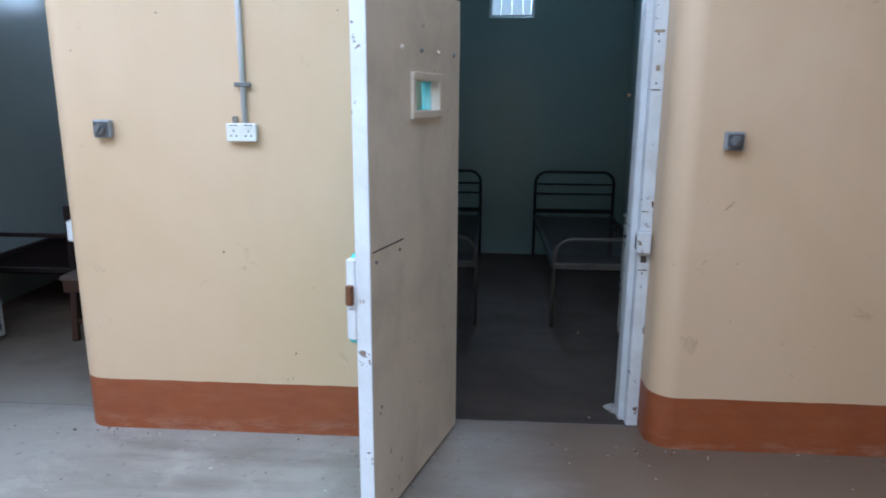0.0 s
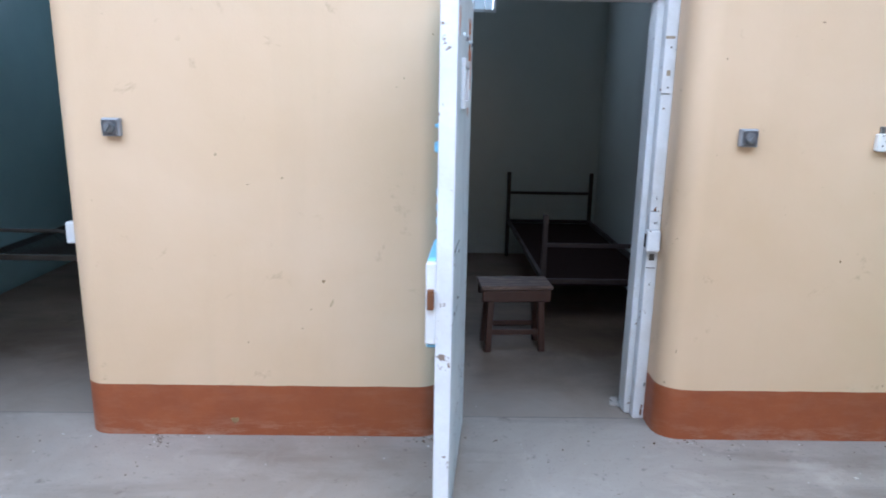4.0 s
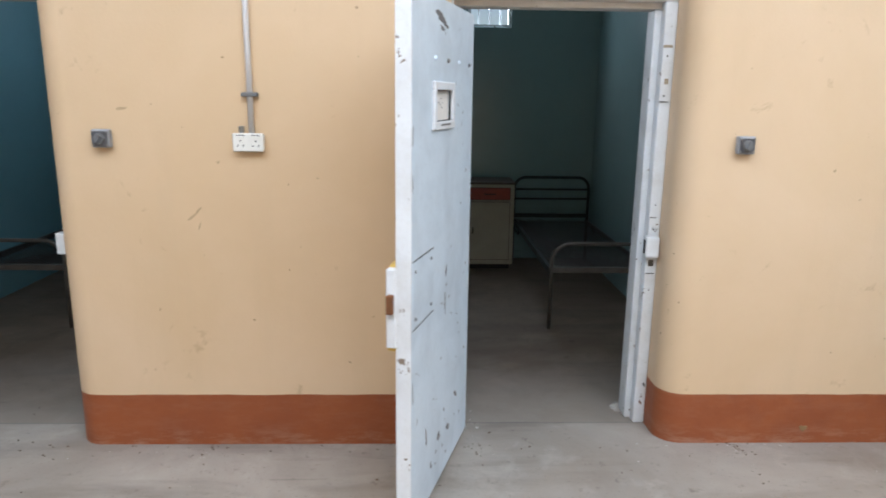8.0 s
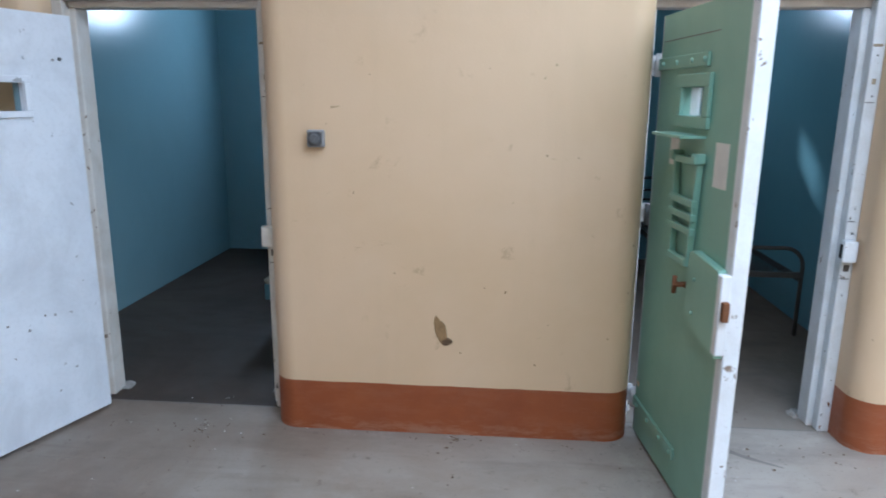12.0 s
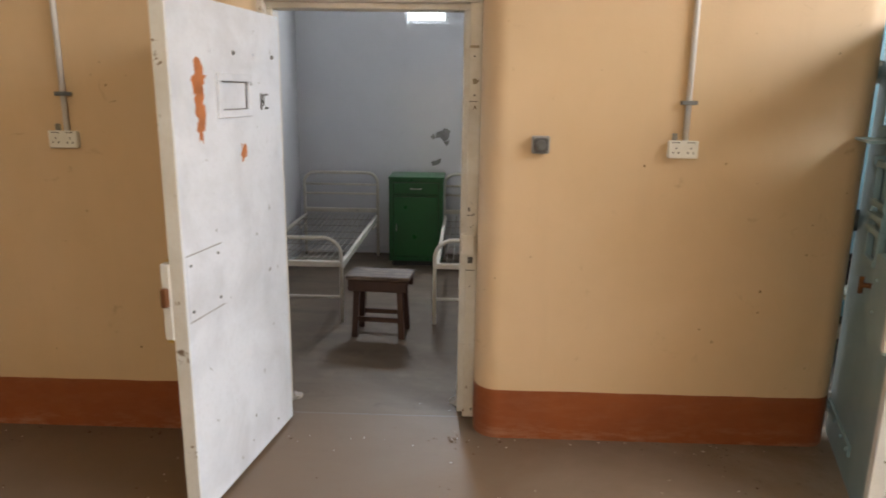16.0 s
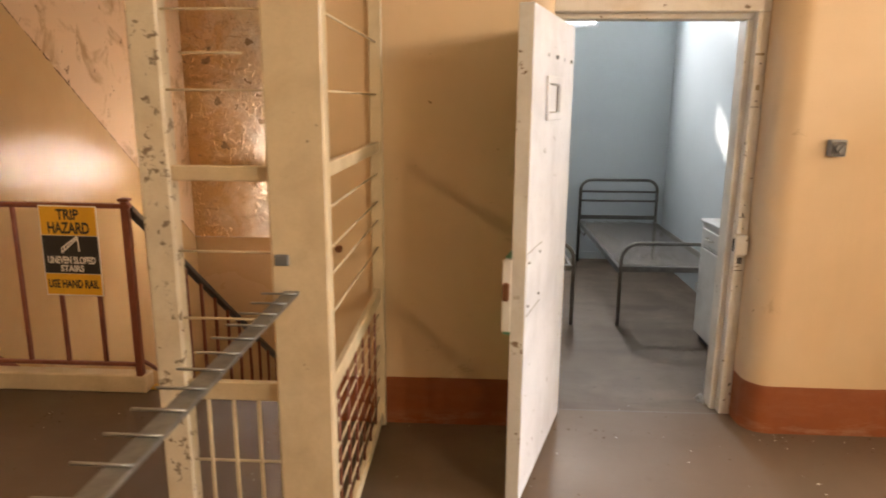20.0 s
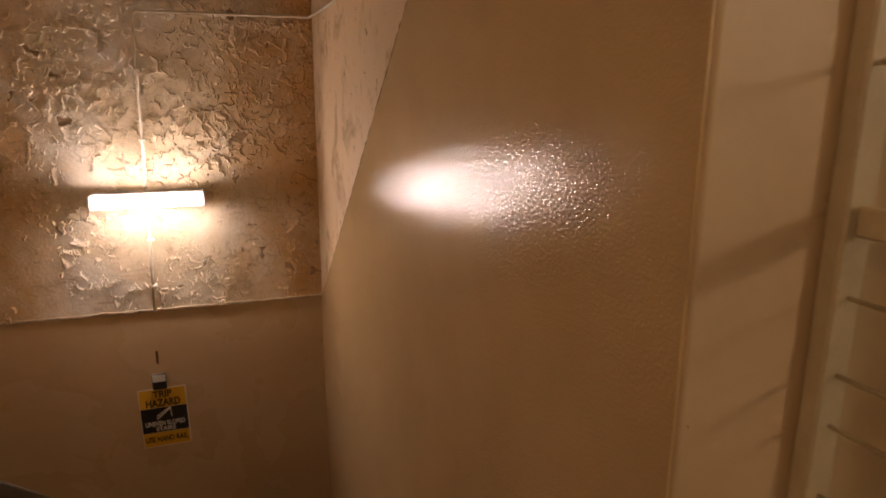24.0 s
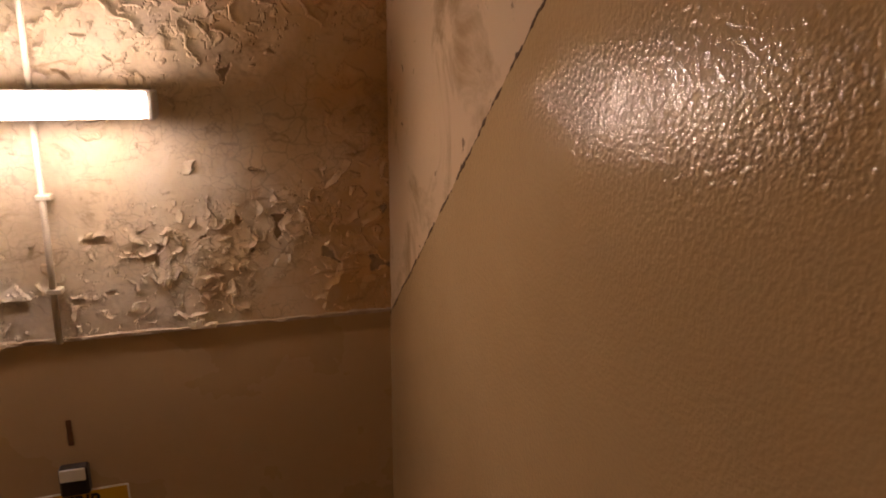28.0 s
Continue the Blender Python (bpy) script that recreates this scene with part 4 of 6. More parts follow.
M_SCREW = plain("dull_screw", (0.12, 0.11, 0.10), 0.6, 0.3, 0.4)
M_SCAR0 = plain("dull_brown_filler", (0.36, 0.29, 0.20), 0.8, 0, 0.4)
M_FILLET = paint("dirty_white_cement", (0.40, 0.38, 0.35), (0.24, 0.21, 0.18), 0.8, 14, 0.8)


def door_frame(s, i):
    mt = M_FRAME if i < 4 else M_FRAME2
    fr = thing("door_frame_" + str(i + 1), "heavy painted cell door frame, chipped at the foot" if i < 4 else "heavy cream painted cell door frame, chipped", "door frame", "", "structure")
    yf, ys, yb = W + 0.21, W + 0.268, WB + 0.016
    jb = part("jamb", rbox((s + JRF, yf, 0), (s + JRO, ys, HEAD + 0.028), 0.005), mt, fr)
    part("jamb_stop", rbox((s + JR, ys, 0), (s + JRO, yb, HEAD), 0.005), mt, fr)
    part("jamb", rbox((s + JLO, yf, 0), (s + JLF, ys, HEAD + 0.028), 0.005), mt, fr)
    part("jamb_stop", rbox((s + JLO, ys, 0), (s + JL, yb, HEAD), 0.005), mt, fr)
    part("head", rbox((s + JLO, yf - 0.001, HEAD + 0.028), (s + JRO, ys, HEAD + 0.104), 0.005), M_FRAME2, fr)
    part("head_stop", rbox((s + JLO, ys, HEAD), (s + JRO, yb, HEAD + 0.104), 0.005), M_FRAME2, fr)
    # lock keeper: a proud box with a bolt slot, on a plate let into the jamb
    part("keeper_plate", rbox((s + JRF + 0.001, yf - 0.004, 0.80), (s + JRO - 0.008, yf + 0.001, 1.075), 0.0012), mt, fr)
    kp = part("keeper", rbox((s + JRF - 0.02, yf - 0.052, 0.888), (s + JRO - 0.013, yf - 0.003, 0.99), 0.007, 2), mt, fr, "projecting lock keeper")
    part("bolt_mouth", rbox((s + JRF - 0.0215, yf - 0.040, 0.905), (s + JRF - 0.019, yf - 0.014, 0.972), 0.0006), M_DARK, kp)
    part("key_hole", rbox((s + JRF + 0.012, yf - 0.0065, 0.835), (s + JRF + 0.038, yf - 0.0035, 0.868), 0.001), M_SCREW, fr)
    part("plate_gap", rbox((s + JRF + 0.002, yf - 0.0046, 0.797), (s + JRO - 0.012, yf - 0.001, 0.801), 0.0005), M_DARK, fr)
    part("plate_gap", rbox((s + JRF + 0.002, yf - 0.0046, 1.074), (s + JRO - 0.026, yf - 0.001, 1.0775), 0.0005), M_SCREW, fr)
    for z, r in ((1.825, 0.0065), (1.648, 0.0065), (1.14, 0.009), (1.02, 0.010), (0.717, 0.009)):
        bm = bmesh.new()
        bmesh.ops.create_cone(bm, cap_ends=True, segments=10, radius1=r, radius2=r * 0.7, depth=0.006, matrix=pose(s + JRF + 0.026 + 0.004 * math.sin(z * 40 + s), yf - 0.001, z, 90))
        part("screw_hole" if z > 1.6 else "bolt_head", bm, M_SCREW if z > 1.6 else mt, fr)
        if z < 1.6:
            bm = bmesh.new()
            bmesh.ops.create_cone(bm, cap_ends=True, segments=8, radius1=0.0035, radius2=0.003, depth=0.002, matrix=pose(s + JRF + 0.025, yf - 0.0045, z - 0.003, 90))
            part("bolt_dimple", bm, M_SCREW, fr)
    part("slot_plate", rbox((s + JRF + 0.001, yf - 0.0035, 1.622), (s + JRO - 0.014, yf + 0.001, 1.862), 0.001), mt, fr)
    part("plate_gap", rbox((s + JRF + 0.002, yf - 0.0045, 1.862), (s + JRO - 0.014, yf - 0.0005, 1.874), 0.0005), M_SCAR0, fr)
    part("plate_gap", rbox((s + JRF + 0.002, yf - 0.0045, 1.6185), (s + JRO - 0.016, yf - 0.0005, 1.622), 0.0005), M_SCREW, fr)
    part("bolt_slot", rbox((s + JRF + 0.018, yf - 0.005, 1.70), (s + JRF + 0.036, yf - 0.003, 1.725), 0.0008), M_SCAR0, fr)
    # pin hinges between jamb and leaf
    for z in (0.175, 1.10, 1.775):
        bm = bmesh.new()
        tube(bm, [(s - 1.236, W + 0.15, z - 0.05), (s - 1.236, W + 0.15, z + 0.05)], 0.014, 10)
        part("hinge_pin", bm, M_EDGE if z != 1.10 else M_GREY, fr)
        part("hinge_plate", rbox((s - 1.30, yf - 0.008, z - 0.045), (s - 1.232, yf + 0.001, z + 0.045), 0.002), M_EDGE, fr)
        part("hinge_knuckle", rbox((s - 1.245, W + 0.155, z - 0.02), (s - 1.228, yf - 0.006, z + 0.02), 0.003), M_EDGE, fr)
    # chipped paint on the jambs, worst at the foot and round the keeper
    rj = random.Random(90 + i)
    for q in range(9):
        right = q % 3 != 0
        x = s + rj.uniform(JRF + 0.006, JRO - 0.008) if right else s + rj.uniform(JLO + 0.008, JLF - 0.006)
        z = rj.uniform(0.02, 0.22) if q < 5 else (rj.uniform(0.78, 1.12) if right else rj.uniform(0.4, 1.8))
        r = rj.uniform(0.005, 0.012)
        bm = bmesh.new()
        tilt, n = rj.uniform(-0.4, 0.4), 14
        ring = []
        for k in range(n):
            t = 2 * math.pi * k / n
            rr = r * (0.8 + 0.7 * noise.noise(Vector((math.cos(t) * 2, math.sin(t) * 2, q + i * 9.3))))
            px, pz = rr * math.cos(t) * 0.6, rr * math.sin(t) * 1.5
            ring.append((x + px - pz * tilt, z + pz + px * tilt))
        lo = [bm.verts.new((px, yf, pz)) for px, pz in ring]
        hi = [bm.verts.new((px, yf - 0.0012, pz)) for px, pz in ring]
        bm.faces.new(hi)
        for k in range(n):
            bm.faces.new((lo[k], lo[(k + 1) % n], hi[(k + 1) % n], hi[k]))
        part("paint_chip", bm, M_SCREW if q % 2 else M_RUST, fr)
    # low ragged cement fillets behind the frame feet
    for x in (s + JR - 0.005, s + JL + 0.005):
        bm = bmesh.new()
        bmesh.ops.create_icosphere(bm, subdivisions=3, radius=1.0)
        for v in bm.verts:
            n = 1 + 0.5 * noise.fractal(v.co * 1.7 + Vector((s, x, 0)), 0.7, 2.0, 3)
            v.co = Vector((x + v.co.x * 0.036 * n, yb + 0.012 + v.co.y * 0.05 * n, max(-0.002, v.co.z * 0.02 * n)))
        part("cement_fillet", bm, M_FILLET, fr)
    return fr


SPY = [(0.26, 0.50, 1.535, 1.645), (0.41, 0.63, 1.58, 1.695), (0.38, 0.61, 1.54, 1.655), (0.31, 0.53, 1.565, 1.675), (0.27, 0.48, 1.55, 1.672), (0.325, 0.545, 1.58, 1.69), (0.37, 0.60, 1.595, 1.71)]
DOORS = [
    # open angle past square, inside colour, outside colour, inside words, outside words, spy hole kind
    (17, (0.74, 0.665, 0.535), (0.13, 0.58, 0.60), "beige", "turquoise", "glass"),
    (6, (0.64, 0.71, 0.74), (0.25, 0.54, 0.76), "pale blue-grey", "sky blue", "wood"),
    (17, (0.64, 0.72, 0.79), (0.62, 0.42, 0.09), "worn pale blue", "mustard yellow", "board"),
    (-6, (0.64, 0.64, 0.63), (0.24, 0.42, 0.33), "off-white", "pale green", "glass"),
    (19, (0.76, 0.80, 0.86), (0.22, 0.34, 0.40), "white", "grey-blue", "glass"),
    (9, (0.74, 0.78, 0.86), (0.50, 0.32, 0.055), "white", "ochre yellow", "painted"),
    (17, (0.74, 0.78, 0.86), (0.14, 0.36, 0.24), "white", "green", "painted"),
]
M_WOODC = plain("bare_wood_cover", (0.30, 0.14, 0.05), 0.7, 0, 0.5, 12)
M_FRESH = paint("fresh_white_touch_up", (0.70, 0.71, 0.73), (0.60, 0.60, 0.61), 0.4, 8, 0.4)
M_SCUFF = plain("dark_scuff", (0.21, 0.20, 0.195), 0.7, 0, 0.5, 30)
M_SCUFF2 = plain("grey_scuff", (0.34, 0.35, 0.36), 0.6, 0, 0.4, 30)
M_ORANGE = plain("orange_primer", (0.55, 0.20, 0.07), 0.7, 0, 0.35, 12)
LW, LT, LZ0, LZ1 = 0.875, 0.055, 0.02, 1.98


def strap(x0, x1, z, name, mt, parent, y=-LT):
    bm = rbox((x0, y - 0.012, z - 0.026), (x1, y + 0.001, z + 0.026), 0.003)
    o = part(name, bm, mt, parent)
    for q in (0.12, 0.42, 0.72, 0.95):
        b = bmesh.new()
        bmesh.ops.create_cone(b, cap_ends=True, segments=8, radius1=0.012, radius2=0.008, depth=0.008, matrix=pose(x0 + (x1 - x0) * q, y - 0.016, z, 90))
        part("bolt_head", b, mt, o)
    return o


def cell_door(s, i):
    ang, ci, co, wi, wo, spy = DOORS[i]
    chip = tuple(v * 0.5 for v in ci)
    mi = paint("door_inside_" + wi.replace(" ", "_").replace("-", "_"), ci, tuple(v * 0.72 for v in ci), 0.42, 3.2, 0.8, chip, 0.685, 15, 0.35, 40)
    mo = paint("door_outside_" + wo.replace(" ", "_").replace("-", "_"), co, tuple(v * 0.78 for v in co), 0.4, 3.0, 0.4, tuple(v * 0.35 for v in co), 0.73, 14, 0.3, 40)
    d = thing("cell_door", "open heavy cell door, " + wi + " inside and " + wo + " outside", "door", "cell doors", "", pose(s - (1.177 if i else 1.145), W + 0.125, 0, 0, 0, -(90 + ang)))
    hx0, hx1, hz0, hz1 = SPY[i]
    ym = -LT * 0.5

    def leaf(y0, y1):
        bm = bmesh.new()
        for lo, hi in (((0.004, y0, LZ0), (hx0, y1, LZ1)), ((hx1, y0, LZ0), (LW - 0.004, y1, LZ1)), ((hx0, y0, LZ0), (hx1, y1, hz0)), ((hx0, y0, hz1), (hx1, y1, LZ1))):
            box(bm, lo, hi)
        return bm
    part("inner_face", leaf(ym, 0.0), mi, d, wi + " painted inner face")
    part("outer_face", leaf(-LT, ym), mo, d, wo + " painted outer face")
    part("free_edge", rbox((LW - 0.006, -LT - 0.001, LZ0 - 0.002), (LW + 0.002, 0.001, LZ1 + 0.002), 0.002), M_EDGE, d, "chipped white edge")
    part("edge_lap", rbox((LW - 0.052, -LT - 0.002, LZ0), (LW - 0.006, -LT + 0.001, LZ1), 0.001), M_EDGE, d)
    part("hinge_edge", rbox((-0.002, -LT - 0.001, LZ0), (0.004, 0.001, LZ1), 0.001), mi, d)
    # spy hole trim on the inside, hatch surround on the outside
    fm = M_EDGE if spy in ("wood", "board") or i == 3 else mi
    for lo, hi in (((hx0 - 0.028, 0, hz0 - 0.03), (hx1 + 0.028, 0.014, hz0)), ((hx0 - 0.028, 0, hz1), (hx1 + 0.028, 0.014, hz1 + 0.03)),
                   ((hx0 - 0.028, 0, hz0), (hx0, 0.014, hz1)), ((hx1, 0, hz0), (hx1 + 0.028, 0.014, hz1))):
        part("spy_hole_trim", rbox(lo, hi, 0.003), fm, d)
    if spy == "glass":
        o = part("spy_hole_pane", rbox((hx0, ym - 0.003, hz0), (hx1, ym + 0.003, hz1), 0.001), M_GLASS, d, "clear spy hole glass")
        o.visible_shadow = False
    else:
        mm = {"wood": M_WOODC, "board": M_PAPER, "painted": mi}[spy]
        for lo, hi in (((hx0, -0.004, hz0), (hx1, 0.001, hz0 + 0.004)), ((hx0, -0.004, hz1 - 0.004), (hx1, 0.001, hz1)), ((hx0, -0.004, hz0 + 0.004), (hx0 + 0.004, 0.001, hz1 - 0.004)), ((hx1 - 0.004, -0.004, hz0 + 0.004), (hx1, 0.001, hz1 - 0.004))):
            part("cover_gap", rbox(lo, hi, 0.0004), {"wood": M_WOODC, "board": M_DARK, "painted": M_SCUFF}[spy], d)
        part("spy_hole_cover", rbox((hx0, -0.02, hz0), (hx1, -0.008 if spy != "painted" else -0.004, hz1), 0.002), mm, d)
    if spy == "board":
        part("cover_slot", rbox((hx0 + 0.04, 0.0138, hz0 - 0.016), (hx1 - 0.05, 0.0146, hz0 - 0.009), 0.0003), M_SCUFF, d)
        for q, (dx, dz, r) in enumerate(((0.10, 0.05, 0.006), (0.118, 0.062, 0.005), (0.085, 0.07, 0.004), (0.142, 0.07, 0.005), (0.20, 0.058, 0.010), (0.11, 0.085, 0.004))):
            blotch("dirt_mark", hx0 + dx, hz0 + dz, r, r * 0.8, M_SCUFF, d, 300 + q, -0.0078)
    for q in range(4):
        b = bmesh.new()
        bmesh.ops.create_cone(b, cap_ends=True, segments=10, radius1=0.010, radius2=0.006, depth=0.008, matrix=pose(0.075 + 0.175 * q, 0.004, hz1 + 0.11, -90))
        part("bolt_head", b, mi if q % 2 else M_GREY, d)
    # cover plate over the lock
    if i != 3:
        part("seam", rbox((0.60, -0.0005, 1.066), (LW - 0.02, 0.0012, 1.071), 0.0004), M_DARK if i < 4 else M_SCUFF2, d)
        for x, z in ((0.635, 1.035), (0.83, 1.03)):
            b = bmesh.new()
            bmesh.ops.create_cone(b, cap_ends=True, segments=8, radius1=0.008, radius2=0.005, depth=0.006, matrix=pose(x, 0.002, z, -90))
            part("screw", b, M_GREY, d)
    if i in (1, 2, 4, 5, 6):
        part("seam", rbox((0.60, -0.0005, 0.815), (LW - 0.02, 0.0012, 0.82), 0.0004), M_DARK if i < 4 else M_SCUFF2, d)
        part("cover_plate", rbox((0.60, -0.0005, 0.823), (LW - 0.02, 0.0016, 1.063), 0.0006), mi, d)
        for x, z in ((0.635, 0.855), (0.83, 0.855)):
            b = bmesh.new()
            bmesh.ops.create_cone(b, cap_ends=True, segments=8, radius1=0.008, radius2=0.005, depth=0.006, matrix=pose(x, 0.003, z, -90))
            part("screw", b, M_GREY, d)
    # scuffs and chips, most of them low on the leaf
    rd = random.Random(40 + i)
    for q in range((10, 22, 34, 18, 20, 14, 16)[i]):
        lowdown = rd.random() < 0.6
        x, z = rd.uniform(0.05, 0.82), rd.uniform(0.08, 0.5) if lowdown else rd.uniform(0.5, 1.9)
        if hx0 - 0.06 < x < hx1 + 0.06 and hz0 - 0.06 < z < hz1 + 0.06:
            continue
        long = rd.random() < 0.2
        r = rd.uniform(0.004, 0.010)
        blotch("paint_scratch" if long else "paint_chip", x, z, r * (0.35 if long else 1.0), r * (2.2 if long else 0.9), M_SCUFF if rd.random() < (0.6 if i < 4 else 0.15) else M_SCUFF2, d, q + i * 50, 0.0, 0.0008, rd.uniform(-0.9, 0.9))
    # outside fittings
    strap(0.0, 0.53, 1.775, "upper_strap_hinge", mo, d)
    part("panel_seam", rbox((0.02, -LT - 0.0012, 1.868), (0.60, -LT + 0.0005, 1.872), 0.0004), M_SCUFF, d)
    strap(0.0, 0.53, 0.175, "lower_strap_hinge", mo, d)
    for lo, hi in (((hx0 - 0.05, -LT - 0.018, hz0 - 0.045), (hx1 + 0.05, -LT, hz0)), ((hx0 - 0.05, -LT - 0.018, hz1), (hx1 + 0.05, -LT, hz1 + 0.05)),
                   ((hx0 - 0.05, -LT - 0.018, hz0), (hx0, -LT, hz1)), ((hx1, -LT - 0.018, hz0), (hx1 + 0.05, -LT, hz1))):
        part("hatch_surround", rbox(lo, hi, 0.003), mo, d)
    part("hatch_shelf", rbox((hx0 - 0.07, -LT - 0.10 if i in (0, 3, 4) else -LT - 0.035, 1.485), (hx1 + 0.03, -LT, 1.497), 0.002), mo, d)
    if i in (0, 1, 3, 5):
        part("paper_patch", rbox((0.65, -LT - 0.002, 1.32), (0.76, -LT, 1.48), 0.0006), M_PAPER, d, "torn white paper patch")
        part("paper_patch", rbox((0.20, -LT - 0.002, 1.36), (0.295, -LT, 1.49), 0.0006), M_PAPER, d, "torn white paper patch")
    # drop grille with three rungs
    for x, lean in ((0.33, 0.03), (0.56, -0.03)):
        bm = rbox((-0.01, -LT - 0.03, 0.99), (0.01, -LT - 0.004, 1.41), 0.003)
        for v in bm.verts:
            v.co.x += x + lean * max(0.0, (1.12 - v.co.z) / 0.13)
        part("grille_side", bm, mo, d)
    for z in (1.005, 1.13, 1.185, 1.24, 1.40):
        w = 0.03 if z < 1.1 else 0.0
        part("grille_rung", rbox((0.325 + w, -LT - 0.036, z - 0.014), (0.565 - w, -LT - 0.014, z + 0.014), 0.003), mo, d)
    for x in (0.315, 0.54):
        part("grille_pivot", rbox((x, -LT - 0.045, 1.39), (x + 0.04, -LT, 1.43), 0.006), mo, d)
    for z in (0.97, 0.84):
        b = bmesh.new()
        bmesh.ops.create_cone(b, cap_ends=True, segments=8, radius1=0.009, radius2=0.006, depth=0.01, matrix=pose(0.65, -LT - 0.036, z, 90))
        part("bolt_head", b, mo, d)
    # lock case
    bm = bmesh.new()
    pts = [(0.57, 0.81), (0.62, 0.79), (LW - 0.004, 0.74), (LW - 0.004, 1.02), (0.84, 1.055), (0.62, 1.075), (0.58, 1.06)]
    lo = [bm.verts.new((x, -LT - 0.034, z)) for x, z in pts]
    hi = [bm.verts.new((x, -LT, z)) for x, z in pts]
    bm.faces.new(lo)
    bm.faces.new(hi[::-1])
    for q in range(len(pts)):
        bm.faces.new((lo[q], lo[(q + 1) % len(pts)], hi[(q + 1) % len(pts)], hi[q]))
    bmesh.ops.bevel(bm, geom=bm.edges[:], offset=0.004, segments=1, affect="EDGES")
    lock = part("lock_case", bm, mo, d)
    part("lock_edge_plate", rbox((LW - 0.03, -LT - 0.036, 0.755), (LW + 0.006, -LT - 0.0, 1.045), 0.004), M_EDGE, lock, "white lock edge plate")
    part("latch_bolt", rbox((LW + 0.0, -LT - 0.03, 0.885), (LW + 0.026, -LT - 0.006, 0.955), 0.003), M_RUST, lock, "rusty latch bolt")
    bm = bmesh.new()
    tube(bm, [(0.52, -LT, 0.915), (0.52, -LT - 0.06, 0.915)], 0.011, 8)
    tube(bm, [(0.52, -LT - 0.058, 0.88), (0.52, -LT - 0.058, 0.95)], 0.010, 8)
    tube(bm, [(0.52, -LT - 0.03, 0.915), (0.565, -LT - 0.03, 0.92)], 0.008, 8)
    part("turn_handle", bm, M_RUST, d, "rusty brown turn handle")
    # rust and primer showing
    if i == 1:
        for q, (x, z, a, b2) in enumerate([(0.21, 1.80, 0.055, 0.085), (0.225, 1.74, 0.04, 0.08), (0.17, 1.70, 0.035, 0.09), (0.14, 1.75, 0.02, 0.04), (0.11, 1.70, 0.02, 0.07), (0.09, 1.66, 0.018, 0.035), (0.26, 1.86, 0.018, 0.03), (0.18, 1.87, 0.014, 0.03), (0.24, 1.55, 0.016, 0.045), (0.80, 1.83, 0.02, 0.05)]):
            blotch("bare_primer", x, z, a, b2, M_ORANGE, d, q)
    if i == 5:
        for q, (x, z, a, b2) in enumerate([(0.69, 1.69, 0.06, 0.07), (0.685, 1.60, 0.05, 0.10), (0.70, 1.51, 0.03, 0.05), (0.375, 1.41, 0.028, 0.05)]):
            blotch("bare_primer", x, z, a, b2, M_ORANGE, d, q + 5)
        for q, (x, z0, x1, z1) in enumerate(((0.186, 1.575, 0.203, 1.645), (0.165, 1.59, 0.178, 1.64), (0.125, 1.635, 0.16, 1.643), (0.125, 1.577, 0.16, 1.586))):
            part("stencil_mark", rbox((x, -0.0005, z0), (x1, 0.0012, z1), 0.0003), M_DARK, d)
    if i == 2:
        for q, (x, z, a, b2, tl) in enumerate([(0.53, 1.915, 0.07, 0.018, 0.1), (0.47, 1.895, 0.06, 0.014, 0.2), (0.50, 1.875, 0.04, 0.01, 0.1), (0.41, 0.93, 0.01, 0.035, 0.2), (0.42, 0.80, 0.006, 0.06, 0.0), (0.68, 0.32, 0.006, 0.045, -0.1),
                                              (0.855, 0.58, 0.005, 0.05, 0.0), (0.86, 1.5, 0.004, 0.04, 0.1), (0.86, 1.34, 0.004, 0.03, 0.0), (0.35, 0.20, 0.03, 0.02, 0.5), (0.50, 0.23, 0.022, 0.03, 0.0), (0.22, 0.30, 0.03, 0.012, 0.6)]):
            blotch("scratched_patch", x, z, a, b2, M_SCUFF, d, 11 + q, 0.0, 0.0014, tl)
    if i == 3:
        for q, (x, z) in enumerate([(0.35, 0.93), (0.335, 0.90), (0.35, 0.875), (0.32, 0.87), (0.335, 0.845)]):
            blotch("ink_mark", x, z, 0.014, 0.006, M_SCUFF, d, 70 + q, 0.0, 0.0014, 0.5 * q)
        for q, (x, z, a, b2, tl) in enumerate([(0.20, 1.80, 0.17, 0.055, 0.1), (0.10, 1.72, 0.06, 0.09, 0.3), (0.10, 0.20, 0.09, 0.16, 0.5), (0.26, 0.12, 0.10, 0.05, 0.2)]):
            blotch("fresh_white_patch", x, z, a, b2, M_FRESH, d, 90 + q, 0.0, 0.0010, tl)
        blotch("paint_scratch", 0.62, 0.72, 0.16, 0.003, M_SCUFF, d, 96, 0.0, 0.0016, 0.35)
    if i == 4:
        blotch("scratched_patch", 0.724, 0.70, 0.008, 0.05, M_SCUFF, d, 91)
    return d


def blotch(name, x, z, a, b, mt, parent, seed, y=0.0, out=0.0014, tilt=0.0):
    """A thin ragged patch on a door face (facing +y)."""
    bm = bmesh.new()
    pts = []
    n = 22
    for k in range(n):
        t = 2 * math.pi * k / n
        r = 0.75 + 0.6 * noise.fractal(Vector((math.cos(t) * 1.8, math.sin(t) * 1.8, seed * 3.7)), 0.7, 2.1, 3)
        px, pz = a * r * math.cos(t), b * r * math.sin(t)
        pts.append((x + px * math.cos(tilt) - pz * math.sin(tilt), z + px * math.sin(tilt) + pz * math.cos(tilt)))
    lo = [bm.verts.new((px, y, pz)) for px, pz in pts]
    hi = [bm.verts.new((px, y + out, pz)) for px, pz in pts]
    bm.faces.new(hi)
    for q in range(n):
        bm.faces.new((lo[q], lo[(q + 1) % n], hi[(q + 1) % n], hi[q]))
    return part(name, bm, mt, parent)


